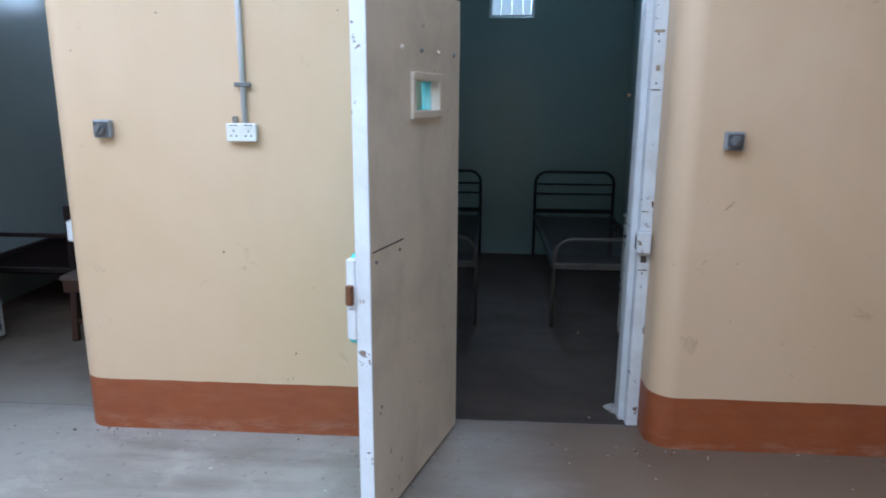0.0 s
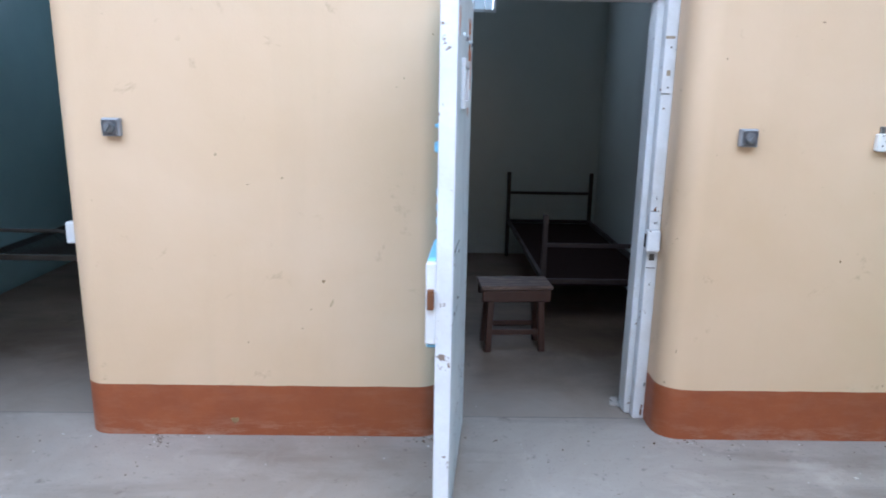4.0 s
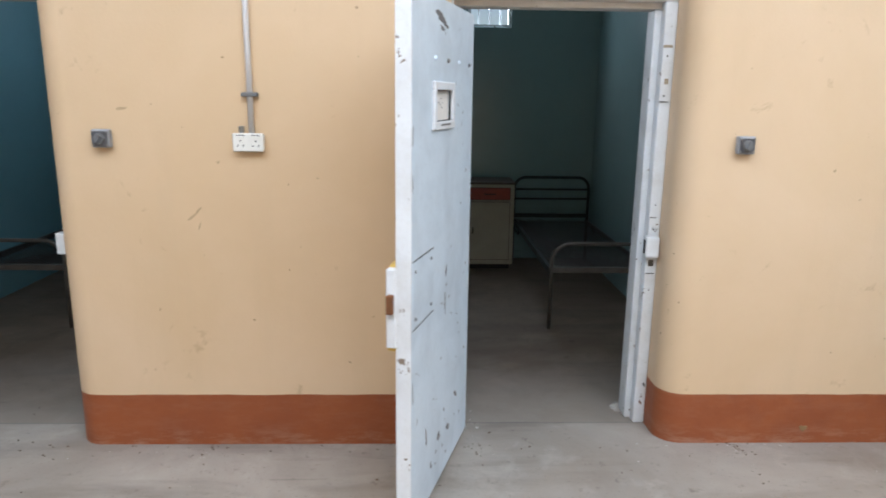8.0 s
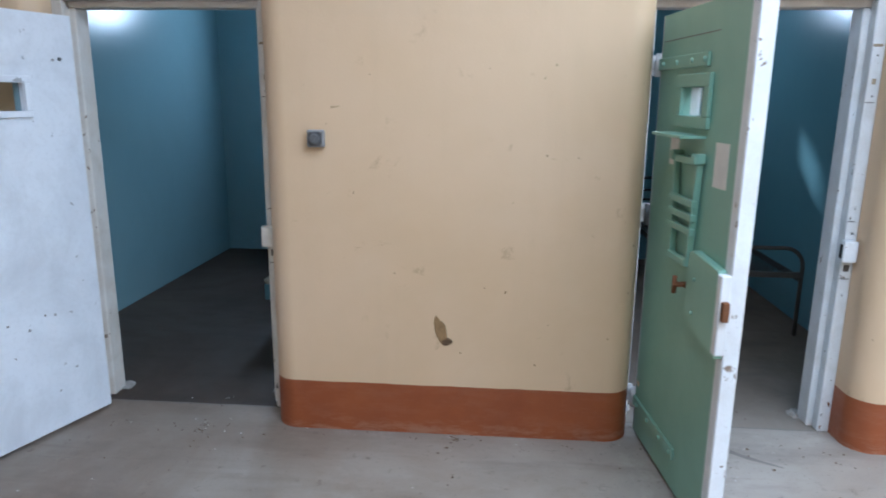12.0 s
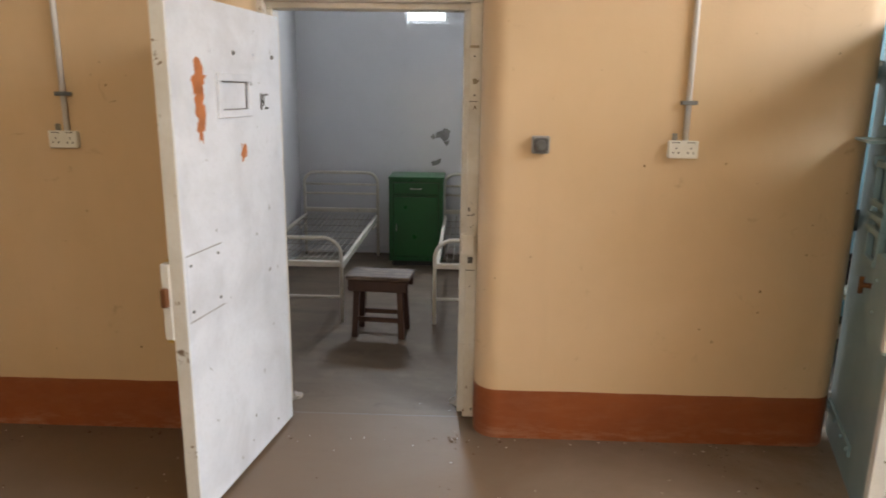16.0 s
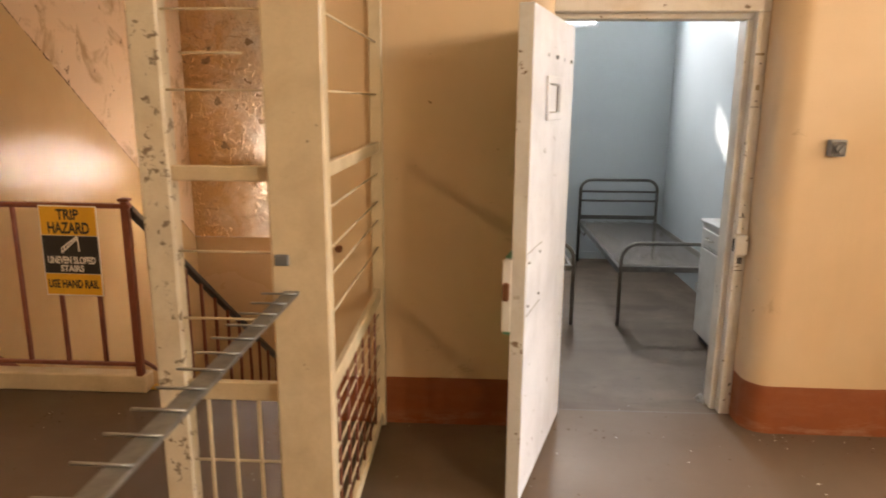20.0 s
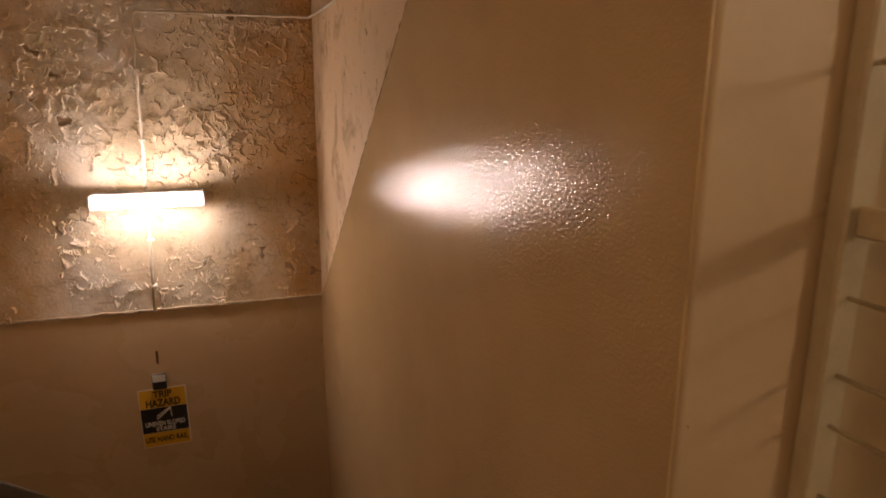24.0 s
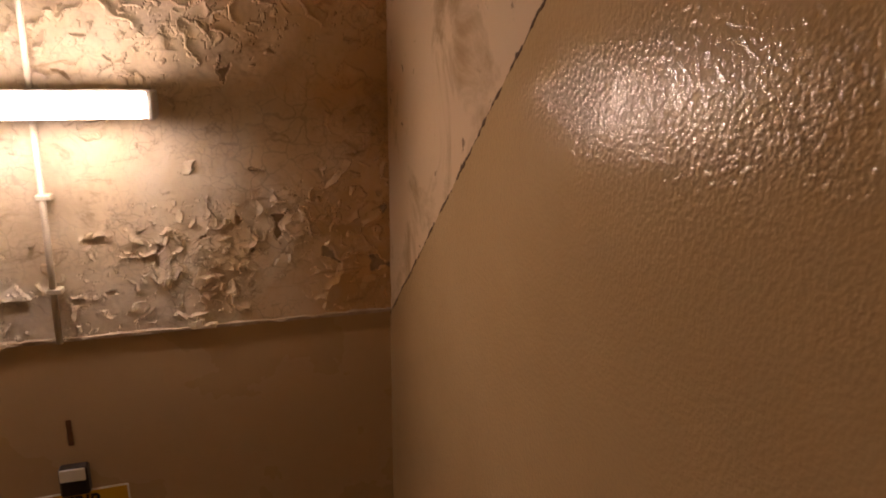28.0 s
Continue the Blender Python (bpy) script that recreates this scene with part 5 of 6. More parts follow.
for i, s in enumerate(SW):
    door_frame(s, i)
    cell_door(s, i)

# ---- switches, sockets and conduits on the corridor wall ----


M_BEZEL = plain("grey_bezel", (0.33, 0.34, 0.36), 0.45, 0.2, 0.35)
M_KNOB = plain("dark_knob", (0.125, 0.125, 0.13), 0.4, 0.1, 0.4)


def isolator():
    t = thing("isolator_switch", "small grey cast metal rotary switch on the corridor wall", "switch", "rotary switches")
    part("box", rbox((-0.044, -0.038, -0.044), (0.044, 0.0, 0.044), 0.008, 2), M_BEZEL, t)
    part("cover", rbox((-0.036, -0.042, -0.038), (0.036, -0.038, 0.034), 0.004), M_KNOB, t, "dark cover plate")
    bm = bmesh.new()
    bmesh.ops.create_cone(bm, cap_ends=True, segments=14, radius1=0.027, radius2=0.022, depth=0.014, matrix=pose(0, -0.053, 0, 90))
    box(bm, (-0.005, -0.072, -0.02), (0.005, -0.058, 0.02), pose(0, 0, 0, 0, 35, 0))
    part("knob", bm, M_GREY, t, "grey rotary knob")
    for sx in (-1, 1):
        for sz in (-1, 1):
            b = bmesh.new()
            bmesh.ops.create_cone(b, cap_ends=True, segments=6, radius1=0.005, radius2=0.003, depth=0.004, matrix=pose(sx * 0.032, -0.045, sz * 0.032, 90))
            part("screw", b, M_STEEL, t)
    return t


def socket(m, conduit):
    t = thing("double_socket", "white double wall socket" + (" fed by a thin vertical conduit" if conduit else " low on the corridor wall"), "socket", "wall sockets", "", m)
    part("back_box", rbox((-0.063, -0.028, -0.037), (0.063, 0.0, 0.037), 0.006), M_WHITEP, t)
    pl = part("face_plate", rbox((-0.066, -0.036, -0.039), (0.066, -0.028, 0.039), 0.004), M_WHITEP, t)
    for dx in (-0.032, 0.032):
        part("rocker_gap", rbox((dx - 0.017, -0.0368, 0.027), (dx + 0.017, -0.0356, 0.032), 0.0003), M_DARK, pl)
        part("rocker", rbox((dx - 0.014, -0.0395, 0.015), (dx + 0.014, -0.035, 0.029), 0.001), M_WHITEP, pl)
        for a, b2 in ((0, 0.006), (-0.012, -0.014), (0.012, -0.014)):
            part("pin_hole", rbox((dx + a - 0.0022, -0.0375, b2 - 0.0042), (dx + a + 0.0022, -0.0358, b2 + 0.0042), 0.0003), M_DARK, pl)
    if conduit:
        bm = bmesh.new()
        tube(bm, [(0.012, -0.014, 0.037), (0.010, -0.014, 0.6), (-0.002, -0.014, 1.4), (-0.002, -0.014, CEIL - 1.43)], 0.0125, 8)
        part("conduit", bm, M_COND, t)
        for z in (0.20, 1.2, 2.1):
            part("saddle_clip", rbox((-0.022, -0.030, z - 0.009), (0.046, 0.0, z + 0.009), 0.003), M_GREY, t)
        part("earth_tab", rbox((-0.045, -0.012, 0.038), (-0.022, 0.0, 0.068), 0.003), M_STEEL, t)
    return t


iso = isolator()
zs_sw = [1.414, 1.44, 1.44, 1.44, 1.44, 1.44, 1.44]
for i, s in enumerate(SW):
    if i == 0:
        iso.scale = (0.88, 0.9, 0.88)
        iso.matrix_basis = pose(s, W, zs_sw[0]) @ Matrix.Diagonal((0.88, 0.9, 0.88, 1))
    else:
        copy_thing(iso, pose(s + 0.018, W, zs_sw[i]))
for i in (1, 3, 5, 6):
    socket(pose(SW[i] + 0.64, W, 1.43), True)
socket(pose(-5.948, W, 0.523, 0, 1.5, 0) @ Matrix.Diagonal((0.86, 0.7, 0.76, 1)), False)

# ---- marks on the corridor wall ----
M_BROWN = plain("bare_brown_plaster", (0.30, 0.19, 0.085), 0.9, 0, 0.5, 40)
M_SCAR = plain("pale_scuffed_plaster", (0.50, 0.37, 0.22), 0.8, 0, 0.35, 40)
M_BROWN2 = plain("exposed_dark_plaster", (0.13, 0.08, 0.04), 0.9, 0, 0.5, 40)


def wall_patch(label, x, z, a, b, mt, seed, tilt=0.0, y=W, out=-0.003, rag=0.5):
    bm = bmesh.new()
    n = 40
    lo, hi = [], []
    for k in range(n):
        t = 2 * math.pi * k / n
        r = 0.8 + rag * noise.fractal(Vector((math.cos(t) * 1.5, math.sin(t) * 1.5, seed * 2.3)), 0.7, 2.0, 3)
        px, pz = a * r * math.cos(t), b * r * math.sin(t)
        px, pz = px * math.cos(tilt) - pz * math.sin(tilt), px * math.sin(tilt) + pz * math.cos(tilt)
        lo.append(bm.verts.new((x + px, y, z + pz)))
        hi.append(bm.verts.new((x + px * 0.93, y + out, z + pz * 0.93)))
    bm.faces.new(hi)
    for q in range(n):
        bm.faces.new((lo[q], lo[(q + 1) % n], hi[(q + 1) % n], hi[q]))
    ob = part("bare_patch", bm, mt)
    return tagged(ob, label, "wall damage", "", "structure")


wall_patch("bare brown plaster patch where paint has come off", -9.492, 0.54, 0.032, 0.088, M_BROWN, 1, 0.32, W, -0.003, 0.16)
wall_patch("small dark hole in the plaster", -9.462, 0.482, 0.032, 0.022, M_BROWN2, 2, 0.5, W, -0.0045, 0.25)
wall_patch("chip in the red painted wall base", -4.055, 0.08, 0.022, 0.018, M_BROWN, 3)
for x, z, a, b2, t in ((-3.585, 0.665, 0.008, 0.022, -0.4), (-7.20, 1.565, 0.032, 0.008, 0.2), (-6.93, 1.10, 0.006, 0.03, -0.9), (-6.90, 1.13, 0.005, 0.026, -0.7), (-6.90, 1.06, 0.004, 0.02, -0.3),
                       (0.935, 1.14, 0.006, 0.03, -0.8), (1.595, 1.83, 0.02, 0.016, 0.0), (-8.55, 0.315, 0.006, 0.02, 0.3), (-11.6, 0.96, 0.008, 0.006, 0), (-9.98, 1.58, 0.03, 0.005, 0.2), (-14.75, 1.60, 0.02, 0.004, 0.2)):
    wall_patch("small scratch in the wall paint", x, z, a, b2, M_SCAR, x, t, W, -0.0015)
rw = random.Random(21)
for x0, x1 in ((-1.35, 0.7), (0.9, 2.4), (-4.1, -3.1), (-6.9, -5.9), (-9.6, -8.7), (-12.4, -11.5), (-15.2, -14.3), (-17.6, -17.0)):
    for _ in range(7):
        r = rw.uniform(0.003, 0.008)
        wall_patch("tiny chip in the wall paint", rw.uniform(x0, x1), rw.uniform(0.35, 2.0), r, r * rw.uniform(0.6, 1.6), M_BROWN if rw.random() < 0.6 else M_SCAR, rw.uniform(0, 50), rw.uniform(-1, 1), W, -0.0012)
# flaked plaster on the back wall of the sixth cell
M_FLK = plain("exposed_grey_plaster", (0.30, 0.29, 0.28), 0.9, 0, 0.4, 40)
for q, (x, z, a, b2) in enumerate([(-13.03, 1.29, 0.13, 0.12), (-12.93, 1.47, 0.09, 0.06), (-12.87, 1.25, 0.03, 0.12), (-13.38, 1.25, 0.06, 0.055), (-13.35, 1.16, 0.025, 0.03), (-13.49, 1.22, 0.02, 0.025),
                                   (-13.03, 1.09, 0.035, 0.04), (-12.86, 1.08, 0.025, 0.06), (-13.46, 0.96, 0.045, 0.028), (-13.16, 1.66, 0.02, 0.025), (-13.18, 1.58, 0.015, 0.015), (-12.80, 1.52, 0.03, 0.05)]):
    wall_patch("grey plaster patch where white paint has flaked off", x, z, a * 1.3, b2 * 1.25, M_FLK, q + 20, 0.3, BACK, -0.003)

# ---- beds ----


def bed_round(frame_mat, mesh_mat, w=0.75, label="", low_bar=False, slats=False, L=2.08, foot_mat=None):
    """Tubular bed: rounded head and foot, angle side rails, woven wire base. Head at y = 0, foot at y = -L."""
    b = thing("bed", label, "bed", "cell beds")
    bm = bmesh.new()
    tube(bm, arch(w, 0, 0.86, 0.11), 0.0155, 10)
    part("head_frame", bm, frame_mat, b)
    for z in (0.74, 0.645):
        bm = bmesh.new()
        tube(bm, [(-w / 2, 0, z), (w / 2, 0, z)], 0.011, 8)
        part("head_bar", bm, frame_mat, b)
    part("head_rail", rbox((-w / 2, -0.018, 0.455), (w / 2, 0.018, 0.495), 0.004), frame_mat, b)
    bm = bmesh.new()
    tube(bm, arch(w, 0, 0.63, 0.13, 6, -L), 0.0145, 10)
    part("foot_frame", bm, foot_mat or frame_mat, b)
    part("foot_rail", rbox((-w / 2, -L - 0.016, 0.42), (w / 2, -L + 0.016, 0.46), 0.004), foot_mat or frame_mat, b)
    if low_bar:
        bm = bmesh.new()
        tube(bm, [(-w / 2, -L, 0.19), (w / 2, -L, 0.19)], 0.011, 8)
        part("foot_bar", bm, frame_mat, b)
    for sx in (-1, 1):
        x = sx * (w / 2 - 0.012)
        bm = bmesh.new()
        box(bm, (x - 0.014, -L, 0.425), (x + 0.014, 0, 0.432))
        box(bm, (x + sx * 0.008, -L, 0.385), (x + sx * 0.014, 0, 0.425))
        part("side_rail", bm, frame_mat, b)
        bm = bmesh.new()
        tube(bm, [(x, -0.30, 0.43), (x, -0.33, 0.36), (x, -0.28, 0.33), (x, -0.05, 0.34), (x, 0, 0.30)], 0.008, 6)
        part("corner_brace", bm, frame_mat, b)
    bm = bmesh.new()
    z = 0.437
    if slats:
        for q in range(15):
            x = -w / 2 + 0.03 + (w - 0.06) * q / 14
            pts = [(x, -0.02 - (L - 0.04) * u, z - 0.035 * math.sin(math.pi * u)) for u in np.linspace(0, 1, 9)]
            tube(bm, pts, 0.004, 4)
        for q in range(1, 8):
            y = -L * q / 8
            tube(bm, [(-w / 2 + 0.02, y, z - 0.035 * math.sin(math.pi * q / 8)), (w / 2 - 0.02, y, z - 0.035 * math.sin(math.pi * q / 8))], 0.003, 4)
    else:
        n = 46
        sag = 0.05
        for q in range(-12, n):
            for sgn in (1, -1):
                y0 = -L * q / n * 1.0
                pts = []
                for u in np.linspace(0, 1, 7):
                    x = -w / 2 + 0.02 + (w - 0.04) * u
                    y = y0 - sgn * 0 - (w * u if sgn > 0 else w * (1 - u))
                    if -L + 0.02 < y < -0.02:
                        pts.append((x, y, z - sag * math.sin(math.pi * u) * math.sin(math.pi * -y / L) + 0.002 * sgn))
                if len(pts) > 1:
                    tube(bm, pts, 0.0026, 4, False)
    tagged(part("wire_base", bm, mesh_mat, b, "sagging woven wire base"), "", "", "", "stuff")
    return b


def bed_square(frame_mat, w, label, L=2.25):
    """Plain bed with square posts, single bars and a low solid base."""
    b = thing("bed", label, "bed", "cell beds")
    for y, h, zb in ((0, 0.86, 0.655), (-L, 0.83, 0.62)):
        for sx in (-1, 1):
            x = sx * (w / 2)
            part("post", rbox((x - 0.018, y - 0.018, 0), (x + 0.018, y + 0.018, h), 0.003), frame_mat, b)
        part("cross_bar", rbox((-w / 2, y - 0.012, zb - 0.014), (w / 2, y + 0.012, zb + 0.014), 0.003), frame_mat, b)
        part("end_rail", rbox((-w / 2, y - 0.015, 0.352), (w / 2, y + 0.015, 0.385), 0.003), frame_mat, b)
    for sx in (-1, 1):
        x = sx * (w / 2 - 0.004)
        part("side_rail", rbox((x - 0.014, -L, 0.352), (x + 0.014, 0, 0.39), 0.003), frame_mat, b)
    part("base_board", rbox((-w / 2 + 0.01, -L + 0.01, 0.335), (w / 2 - 0.01, -0.01, 0.350), 0.003), M_BEDBASE, b, "dark stained base board")
    return b


M_BEDBASE = plain("dark_base_board", (0.018, 0.008, 0.006), 0.95)
M_BEDBASE.node_tree.nodes["Principled BSDF"].inputs["Specular IOR Level"].default_value = 0.1
M_BEDG = plain("dark_green_bed_paint", (0.022, 0.032, 0.030), 0.4, 0.0, 0.4)
M_BEDB = paint("dark_brown_bed_paint", (0.026, 0.014, 0.011), (0.016, 0.009, 0.007), 0.55, 5, 0.5)
M_BEDF = paint("worn_brown_foot_tube", (0.105, 0.088, 0.070), (0.05, 0.042, 0.034), 0.4, 7, 0.8, (0.03, 0.025, 0.02), 0.62, 16)
M_BEDW = paint("chipped_cream_bed_paint", (0.68, 0.64, 0.56), (0.45, 0.40, 0.33), 0.4, 6, 0.4, (0.10, 0.06, 0.04), 0.67, 14)
M_BEDC = plain("dull_chrome_tube", (0.20, 0.19, 0.175), 0.35, 0.85, 0.4)
M_WIRE = plain("dark_wire", (0.05, 0.043, 0.036), 0.5, 0.4, 0.4)
M_WIREM = plain("dull_wire", (0.20, 0.185, 0.165), 0.5, 0.6, 0.4)
M_WIREL = plain("pale_wire", (0.36, 0.33, 0.29), 0.45, 0.7, 0.4)
HY = 6.74


def put_beds(i, bed, places):
    s = SW[i]
    for k, dx in enumerate(places):
        m = pose(s + dx, HY, 0)
        if k == 0:
            bed.matrix_basis = m
        else:
            copy_thing(bed, m)


put_beds(0, bed_round(M_BEDG, M_WIRE, 0.76, "dark green tubular metal bed with a bare wire base", foot_mat=M_BEDF), (-0.16, -1.46))
put_beds(1, bed_square(M_BEDB, 0.82, "dark brown metal bed with square posts and a bare base"), (-1.60, -0.17))
put_beds(2, bed_round(M_BEDG, M_WIRE, 0.75, "dark green tubular metal bed with a bare wire base", foot_mat=M_BEDF), (-1.45, -0.10))
put_beds(3, bed_round(M_BEDG, M_WIRE, 0.75, "dark green tubular metal bed with a bare wire base", foot_mat=M_BEDF), (-1.48, -0.19))
put_beds(4, bed_square(M_BEDB, 0.80, "dark brown metal bed with square posts and a bare base"), (-0.28,))
put_beds(5, bed_round(M_BEDW, M_WIREL, 0.75, "cream painted tubular bed, chipped, with a sprung wire base", True, True), (-1.57, -0.14))
put_beds(6, bed_round(M_BEDC, M_WIREM, 0.78, "dull chrome tubular bed with a bare woven wire base"), (-1.29, -0.165))

# ---- bedside lockers ----


def locker(label, body, front, drawer, top, m, w=0.46, d=0.40, h=0.85, handle=None):
    """Front faces -y, standing on the origin at the middle of its front edge."""
    handle = handle or M_BRASS
    t = thing("bedside_locker", label, "locker", "bedside lockers", "", m)
    part("carcass", rbox((-w / 2, 0, 0.05), (w / 2, d, h - 0.02), 0.006), body, t)
    part("plinth", rbox((-w / 2 + 0.03, 0.03, 0), (w / 2 - 0.03, d - 0.02, 0.05), 0.003), M_DARK, t)
    part("top", rbox((-w / 2 - 0.008, -0.012, h - 0.02), (w / 2 + 0.008, d, h), 0.005), top, t)
    part("drawer_gap", rbox((-w / 2 + 0.04, -0.003, h - 0.170), (w / 2 - 0.04, 0.001, h - 0.050), 0.0005), M_DARK, t)
    part("door_gap", rbox((-w / 2 + 0.04, -0.003, 0.095), (w / 2 - 0.04, 0.001, h - 0.185), 0.0005), M_DARK, t)
    dr = part("drawer", rbox((-w / 2 + 0.045, -0.012, h - 0.165), (w / 2 - 0.045, 0.001, h - 0.055), 0.004), drawer, t)
    bm = bmesh.new()
    tube(bm, [(-0.05, -0.012, h - 0.11), (-0.05, -0.035, h - 0.11), (0.05, -0.035, h - 0.11), (0.05, -0.012, h - 0.11)], 0.006, 6)
    part("handle", bm, handle, dr)
    do = part("door", rbox((-w / 2 + 0.045, -0.012, 0.10), (w / 2 - 0.045, 0.001, h - 0.19), 0.004), front, t)
    bm = bmesh.new()
    tube(bm, [(-w / 2 + 0.075, -0.012, 0.42), (-w / 2 + 0.075, -0.032, 0.42), (-w / 2 + 0.075, -0.032, 0.36), (-w / 2 + 0.075, -0.012, 0.36)], 0.006, 6)
    part("handle", bm, handle, do)
    return t


M_LCREAM = paint("locker_cream_paint", (0.40, 0.37, 0.29), (0.26, 0.23, 0.17), 0.4, 5, 0.4)
M_LGREEN = paint("locker_green_paint", (0.010, 0.082, 0.022), (0.007, 0.055, 0.015), 0.3, 5, 0.4)
M_LWHITE = paint("locker_white_paint", (0.53, 0.52, 0.46), (0.40, 0.37, 0.30), 0.38, 5, 0.7, (0.14, 0.10, 0.07), 0.605, 16)
M_LWHITE2 = paint("locker_dull_white_paint", (0.60, 0.60, 0.58), (0.42, 0.41, 0.38), 0.4, 5, 0.6, (0.2, 0.17, 0.14), 0.69, 18)
M_LGREYB = paint("locker_grey_blue_paint", (0.44, 0.49, 0.55), (0.33, 0.37, 0.42), 0.4, 5, 0.5, (0.10, 0.08, 0.07), 0.69, 18)
M_LBLUE = paint("locker_blue_white_paint", (0.46, 0.54, 0.60), (0.34, 0.40, 0.45), 0.38, 5, 0.4)
M_LNAVY = paint("locker_black_paint", (0.020, 0.022, 0.030), (0.012, 0.012, 0.02), 0.3, 5, 0.4)
M_LRED = plain("locker_red_drawer_paint", (0.36, 0.055, 0.03), 0.4, 0, 0.3)
M_LORG = plain("locker_orange_drawer_paint", (0.38, 0.13, 0.03), 0.4, 0, 0.3)
M_LTOP = plain("dark_brown_top", (0.055, 0.035, 0.022), 0.45, 0, 0.4)
locker("white painted locker, peeling, against the cell wall", M_LWHITE, M_LWHITE, M_LWHITE, M_LWHITE, pose(SW[0] - 0.12, 4.24, 0, 0, 0, -90), 0.45, 0.42, 0.85, M_DARK)
locker("black bedside locker with white edges and a brown top", M_LWHITE, M_LNAVY, M_LNAVY, M_LTOP, pose(SW[1] - 1.42, 3.81, 0, 0, 0, 90), 0.5, 0.42, 0.915)
locker("grey-blue bedside locker with a dark top just inside the door", M_LGREYB, M_LGREYB, M_LGREYB, M_LTOP, pose(SW[1] - 0.06, 3.86, 0, 0, 0, -90), 0.47, 0.30, 0.90, M_DARK)
locker("cream bedside locker with a red drawer between two beds", M_LCREAM, M_LCREAM, M_LRED, M_LTOP, pose(SW[2] - 0.755, 6.38, 0), 0.47, 0.44, 0.85, M_DARK)
locker("cream bedside locker with an orange drawer between two beds", M_LCREAM, M_LCREAM, M_LORG, M_LTOP, pose(SW[3] - 0.85, 6.38, 0), 0.46, 0.44, 0.86, M_DARK)
locker("pale blue bedside locker with a dark brown top", M_LBLUE, M_LBLUE, M_LBLUE, M_LTOP, pose(SW[4] - 1.08, 6.33, 0), 0.50, 0.44, 0.85, M_DARK)
locker("dark green bedside locker with chrome handles", M_LGREEN, M_LGREEN, M_LGREEN, M_LGREEN, pose(SW[5] - 0.775, 6.33, 0), 0.52, 0.44, 0.875)
locker("white bedside locker against the cell wall", M_LWHITE2, M_LWHITE2, M_LWHITE2, M_LWHITE2, pose(SW[6] - 0.06, 4.22, 0, 0, 0, -90), 0.46, 0.37, 0.86)
locker("white bedside locker against the cell wall", M_LWHITE2, M_LWHITE2, M_LWHITE2, M_LWHITE2, pose(SW[6] - 1.42, 4.0, 0, 0, 0, 90), 0.46, 0.42, 0.86)

# ---- stools ----


def stool(label, mt, top_mt, m, w=0.46, d=0.24, h=0.44, style="four"):
    t = thing("stool", label, "stool", "cell stools", "", m)
    part("top", rbox((-w / 2, -d / 2, h - 0.028), (w / 2, d / 2, h), 0.006), top_mt, t)
    lx = w / 2 - 0.075
    if style == "board":
        for sx in (-1, 1):
            bm = bmesh.new()
            for lo, hi in (((0, -d / 2 + 0.02, 0.14), (0.025, d / 2 - 0.02, h - 0.028)), ((0, -d / 2 - 0.0, 0), (0.025, -0.035, 0.14)), ((0, 0.035, 0), (0.025, d / 2 + 0.0, 0.14))):
                box(bm, lo, hi)
            bmesh.ops.transform(bm, matrix=pose(sx * lx - 0.012, 0, 0), verts=bm.verts[:])
            part("leg_board", bm, mt, t)
        part("stretcher", rbox((-lx, -0.012, 0.13), (lx, 0.012, 0.17), 0.003), mt, t)
    else:
        for sx in (-1, 1):
            for sy in (-1, 1):
                bm = rbox((-0.02, -0.02, 0), (0.02, 0.02, h - 0.028), 0.004)
                for v in bm.verts:
                    k = 1 - v.co.z / h
                    v.co += Vector((sx * (lx + 0.02 * k), sy * (d / 2 - 0.04 + 0.02 * k), 0))
                part("leg", bm, mt, t)
        for sy in (-1, 1):
            part("stretcher", rbox((-lx, sy * (d / 2 - 0.03) - 0.009, 0.11), (lx, sy * (d / 2 - 0.03) + 0.009, 0.145), 0.003), mt, t)
    for sy in (-1, 1):
        y = sy * (d / 2 - 0.016)
        part("apron", rbox((-w / 2 + 0.012, y - 0.01, h - 0.11), (w / 2 - 0.012, y + 0.01, h - 0.0285), 0.008), mt, t)
    return t


M_SBROWN = paint("dark_brown_stool_stain", (0.060, 0.028, 0.018), (0.04, 0.02, 0.014), 0.45, 6, 0.5, (0.12, 0.08, 0.05), 0.70, 14)
M_SBTOP = wood_paint("worn_brown_stool_top", (0.10, 0.065, 0.05), (0.20, 0.14, 0.10), 0.5)
M_SGREEN = wood_paint("green_stool_paint", (0.29, 0.36, 0.26), (0.13, 0.2, 0.11), 0.6)
M_SCREAM = wood_paint("cream_stool_paint", (0.46, 0.41, 0.31), (0.28, 0.21, 0.14), 0.6)
M_SYEL = wood_paint("yellow_stool_paint", (0.60, 0.45, 0.12), (0.42, 0.29, 0.08), 0.62)
M_SBLUE = wood_paint("blue_stool_paint", (0.13, 0.28, 0.34), (0.10, 0.2, 0.24), 0.62)
stool("dark brown wooden stool with a worn top", M_SBROWN, M_SBTOP, pose(SW[1] - 0.81, 4.22, 0, 0, 0, 4))
stool("worn pale green wooden stool with notched board legs", M_SGREEN, M_SGREEN, pose(SW[2] - 1.70, 4.22, 0, 0, 0, 0), 0.30, 0.26, 0.43, "board")
stool("cream painted wooden stool with notched board legs", M_SCREAM, M_SCREAM, pose(SW[3] - 1.80, 4.34, 0, 0, 0, 0), 0.30, 0.26, 0.43, "board")
st = stool("blue and cream painted stool with crossed braces and castors", M_SCREAM, M_SCREAM, pose(SW[4] - 0.47, 4.34, 0, 0, 0, -4), 0.46, 0.26, 0.42)
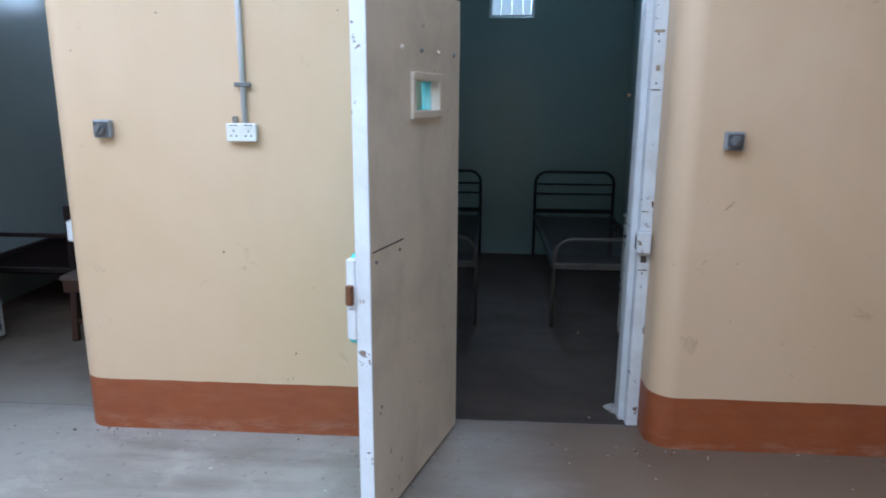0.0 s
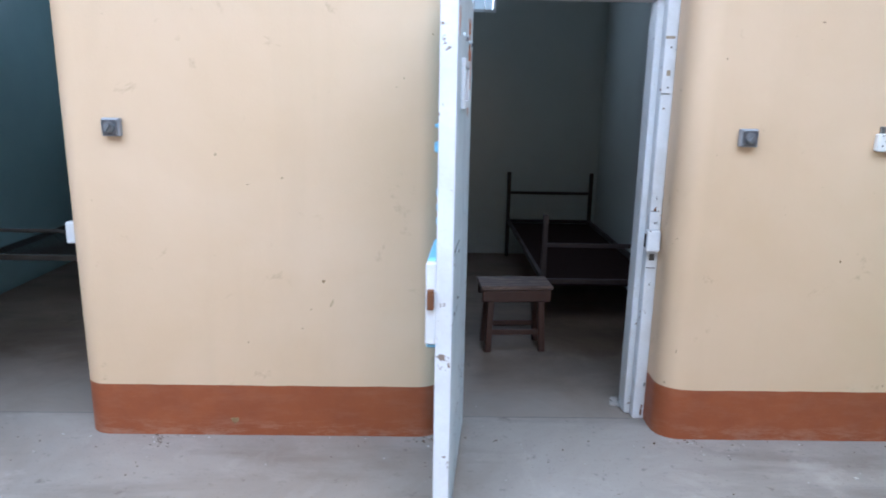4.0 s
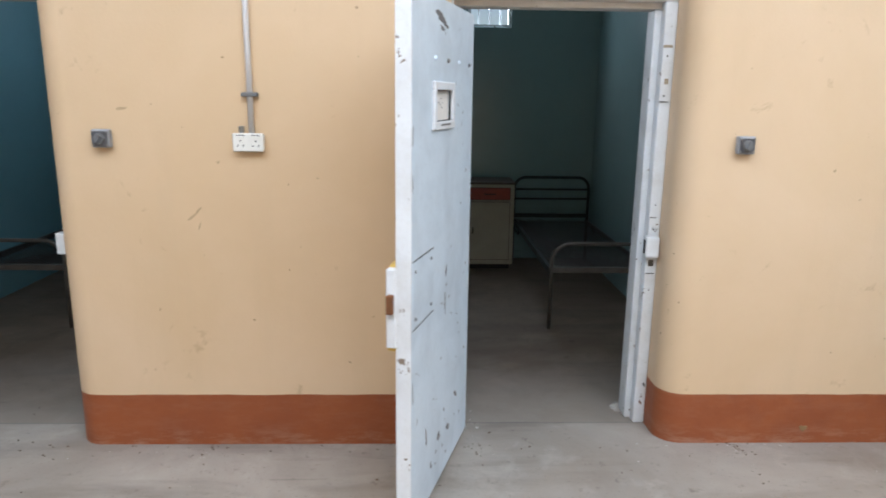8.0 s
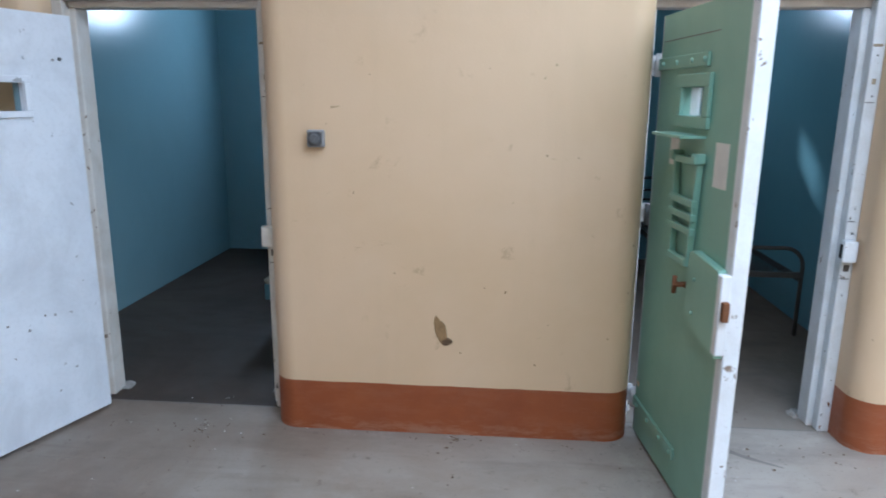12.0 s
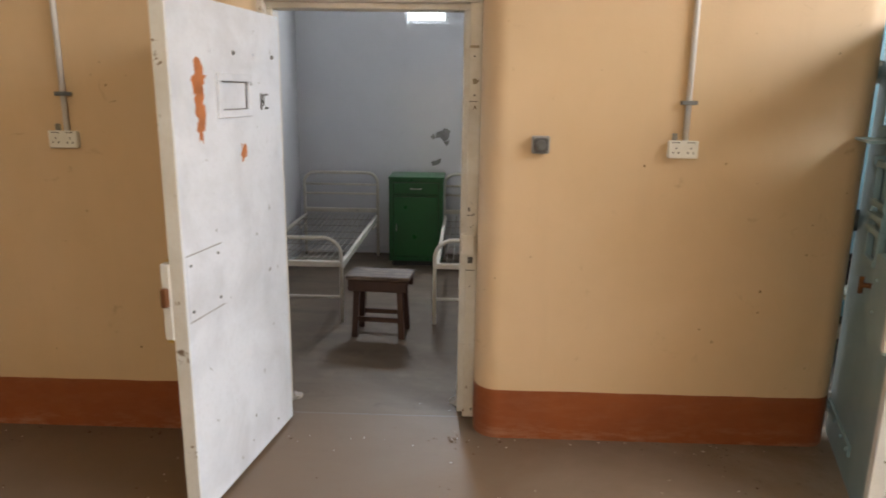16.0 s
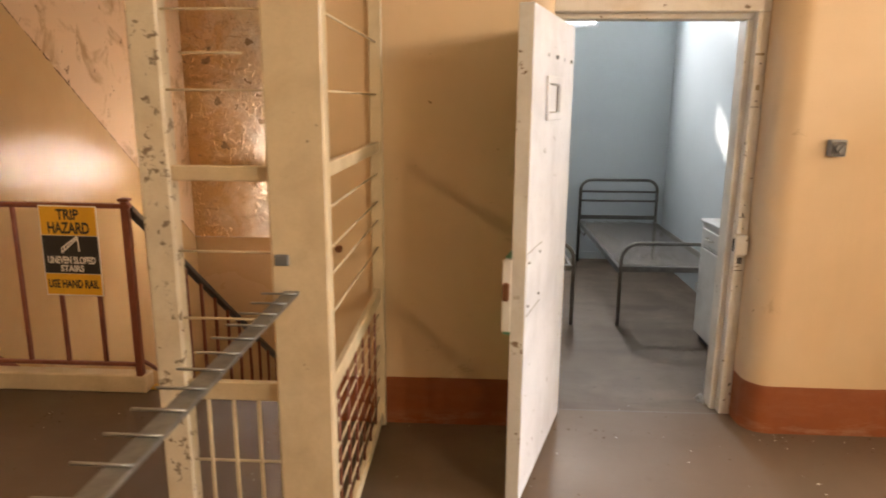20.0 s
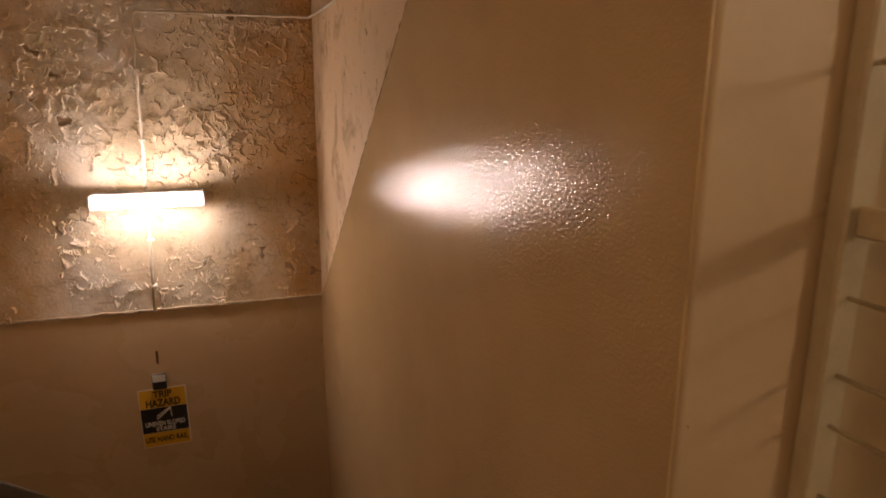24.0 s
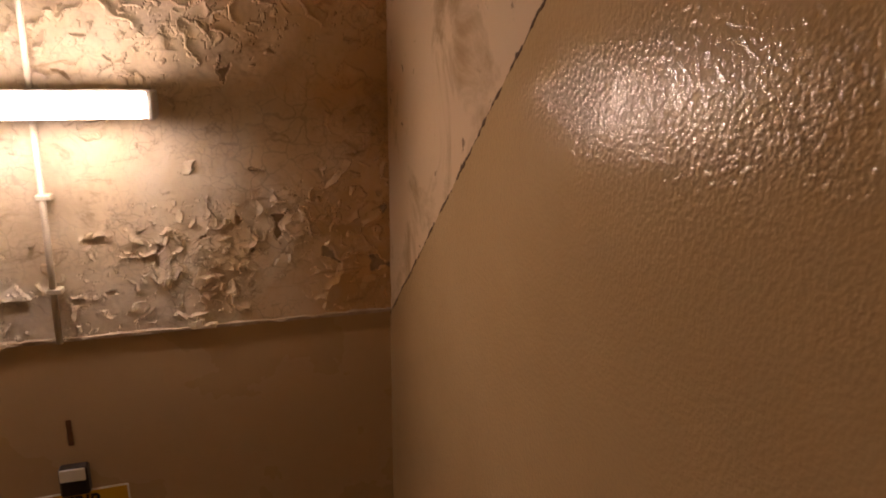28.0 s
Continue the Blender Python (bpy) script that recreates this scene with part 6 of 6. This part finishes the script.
for sx in (-1, 1):
    bm = bmesh.new()
    box(bm, (-0.125, -0.008, -0.012), (0.125, 0.008, 0.012), pose(sx * 0.085, -0.125, 0.205, 0, sx * 40, 0))
    part("brace", bm, M_SCREAM, st)
for sx in (-1, 1):
    bm = bmesh.new()
    bmesh.ops.create_cone(bm, cap_ends=True, segments=14, radius1=0.024, radius2=0.024, depth=0.018, matrix=pose(sx * 0.175, -0.115, 0.024, 0, 90, 0))
    part("castor", bm, M_DARK, st, "dark castor wheel")
part("front_panel", rbox((-0.225, -0.138, 0.275), (0.225, -0.125, 0.385), 0.004), M_SBLUE, st, "blue painted front panel")
stool("dark brown wooden stool with notched board legs", M_SBROWN, M_SBTOP, pose(SW[5] - 0.88, 4.45, 0, 0, 0, -5), 0.44, 0.25, 0.44)
stool("yellow painted wooden stool", M_SYEL, M_SYEL, pose(SW[6] - 1.225, 4.50, 0, 0, 0, 0), 0.44, 0.24, 0.43)

# ---- litter on the floor ----
M_FLAKE = paint("pale_paint_flake", (0.56, 0.53, 0.48), rough=0.8, amount=0.5, scale=14)
rng = random.Random(7)
for nm, mt, n, lab in (("paint_flakes", M_FLAKE, 520, "small pale paint flakes scattered on the floor"), ("dark_crumbs", M_BROWN2, 900, "small dark crumbs scattered on the floor")):
    bm = bmesh.new()
    for _ in range(n):
        x = rng.uniform(-19.5, 2.2)
        x += 0.25 * math.sin(x * 5.0)
        near_wall = rng.random() < (0.25 if mt == M_FLAKE else 0.5)
        y = 2.995 - abs(rng.gauss(0.0, 0.06)) if near_wall else rng.uniform(1.3, 3.4)
        r = rng.uniform(0.002, 0.0065) * (2.0 if rng.random() < 0.10 else 1)
        a0 = rng.uniform(0, 6.28)
        pts = [(x + r * rng.uniform(0.5, 1.2) * math.cos(a0 + k * 1.57), y + r * rng.uniform(0.4, 1.0) * math.sin(a0 + k * 1.57)) for k in range(4)]
        extrude_outline(bm, pts, 0.0005, 0.0005 + rng.uniform(0.001, 0.003))
    ob = part(nm, bm, mt)
    tagged(ob, lab, "litter", "", "stuff")

# dark arc scraped into the floor by the fourth door
bm = bmesh.new()
prev = None
for k in range(25):
    u = k / 24
    x, y = -8.27 + 0.36 * u + 0.05 * math.sin(math.pi * u) * -0.6, 3.165 - 0.33 * u - 0.03 * math.sin(math.pi * u)
    w = (0.004 + 0.014 * math.sin(math.pi * (0.15 + 0.8 * u))) * (1 + 0.5 * noise.noise(Vector((u * 14, 2, 0))))
    row = [bm.verts.new((x + w * 0.7, y + w * 0.7, 0.0008)), bm.verts.new((x - w * 0.7, y - w * 0.7, 0.0008))]
    if prev:
        bm.faces.new((prev[0], prev[1], row[1], row[0]))
    prev = row
tagged(part("floor_scrape", bm, M_SCRAPE), "dark curved scrape on the concrete floor by a door", "floor mark", "", "structure")

# dark joints under the cell doors
for k, s in enumerate(SW):
    bm = bmesh.new()
    n = 30
    prev = None
    for q in range(n + 1):
        x = s + JL - 0.02 + (JR - JL + 0.04) * q / n
        y = W + 0.21 + 0.004 * noise.noise(Vector((x * 6, 0, 0)))
        w = 0.004 + 0.005 * abs(noise.noise(Vector((x * 17, 4, 0))))
        row = [bm.verts.new((x, y - w, 0.0009)), bm.verts.new((x, y + w, 0.0009))]
        if prev:
            bm.faces.new((prev[0], row[0], row[1], prev[1]))
        prev = row
    structure("floor_joint_" + str(k + 1), bm, M_SCRAPE, "dark joint between corridor and cell floor", "floor joint")
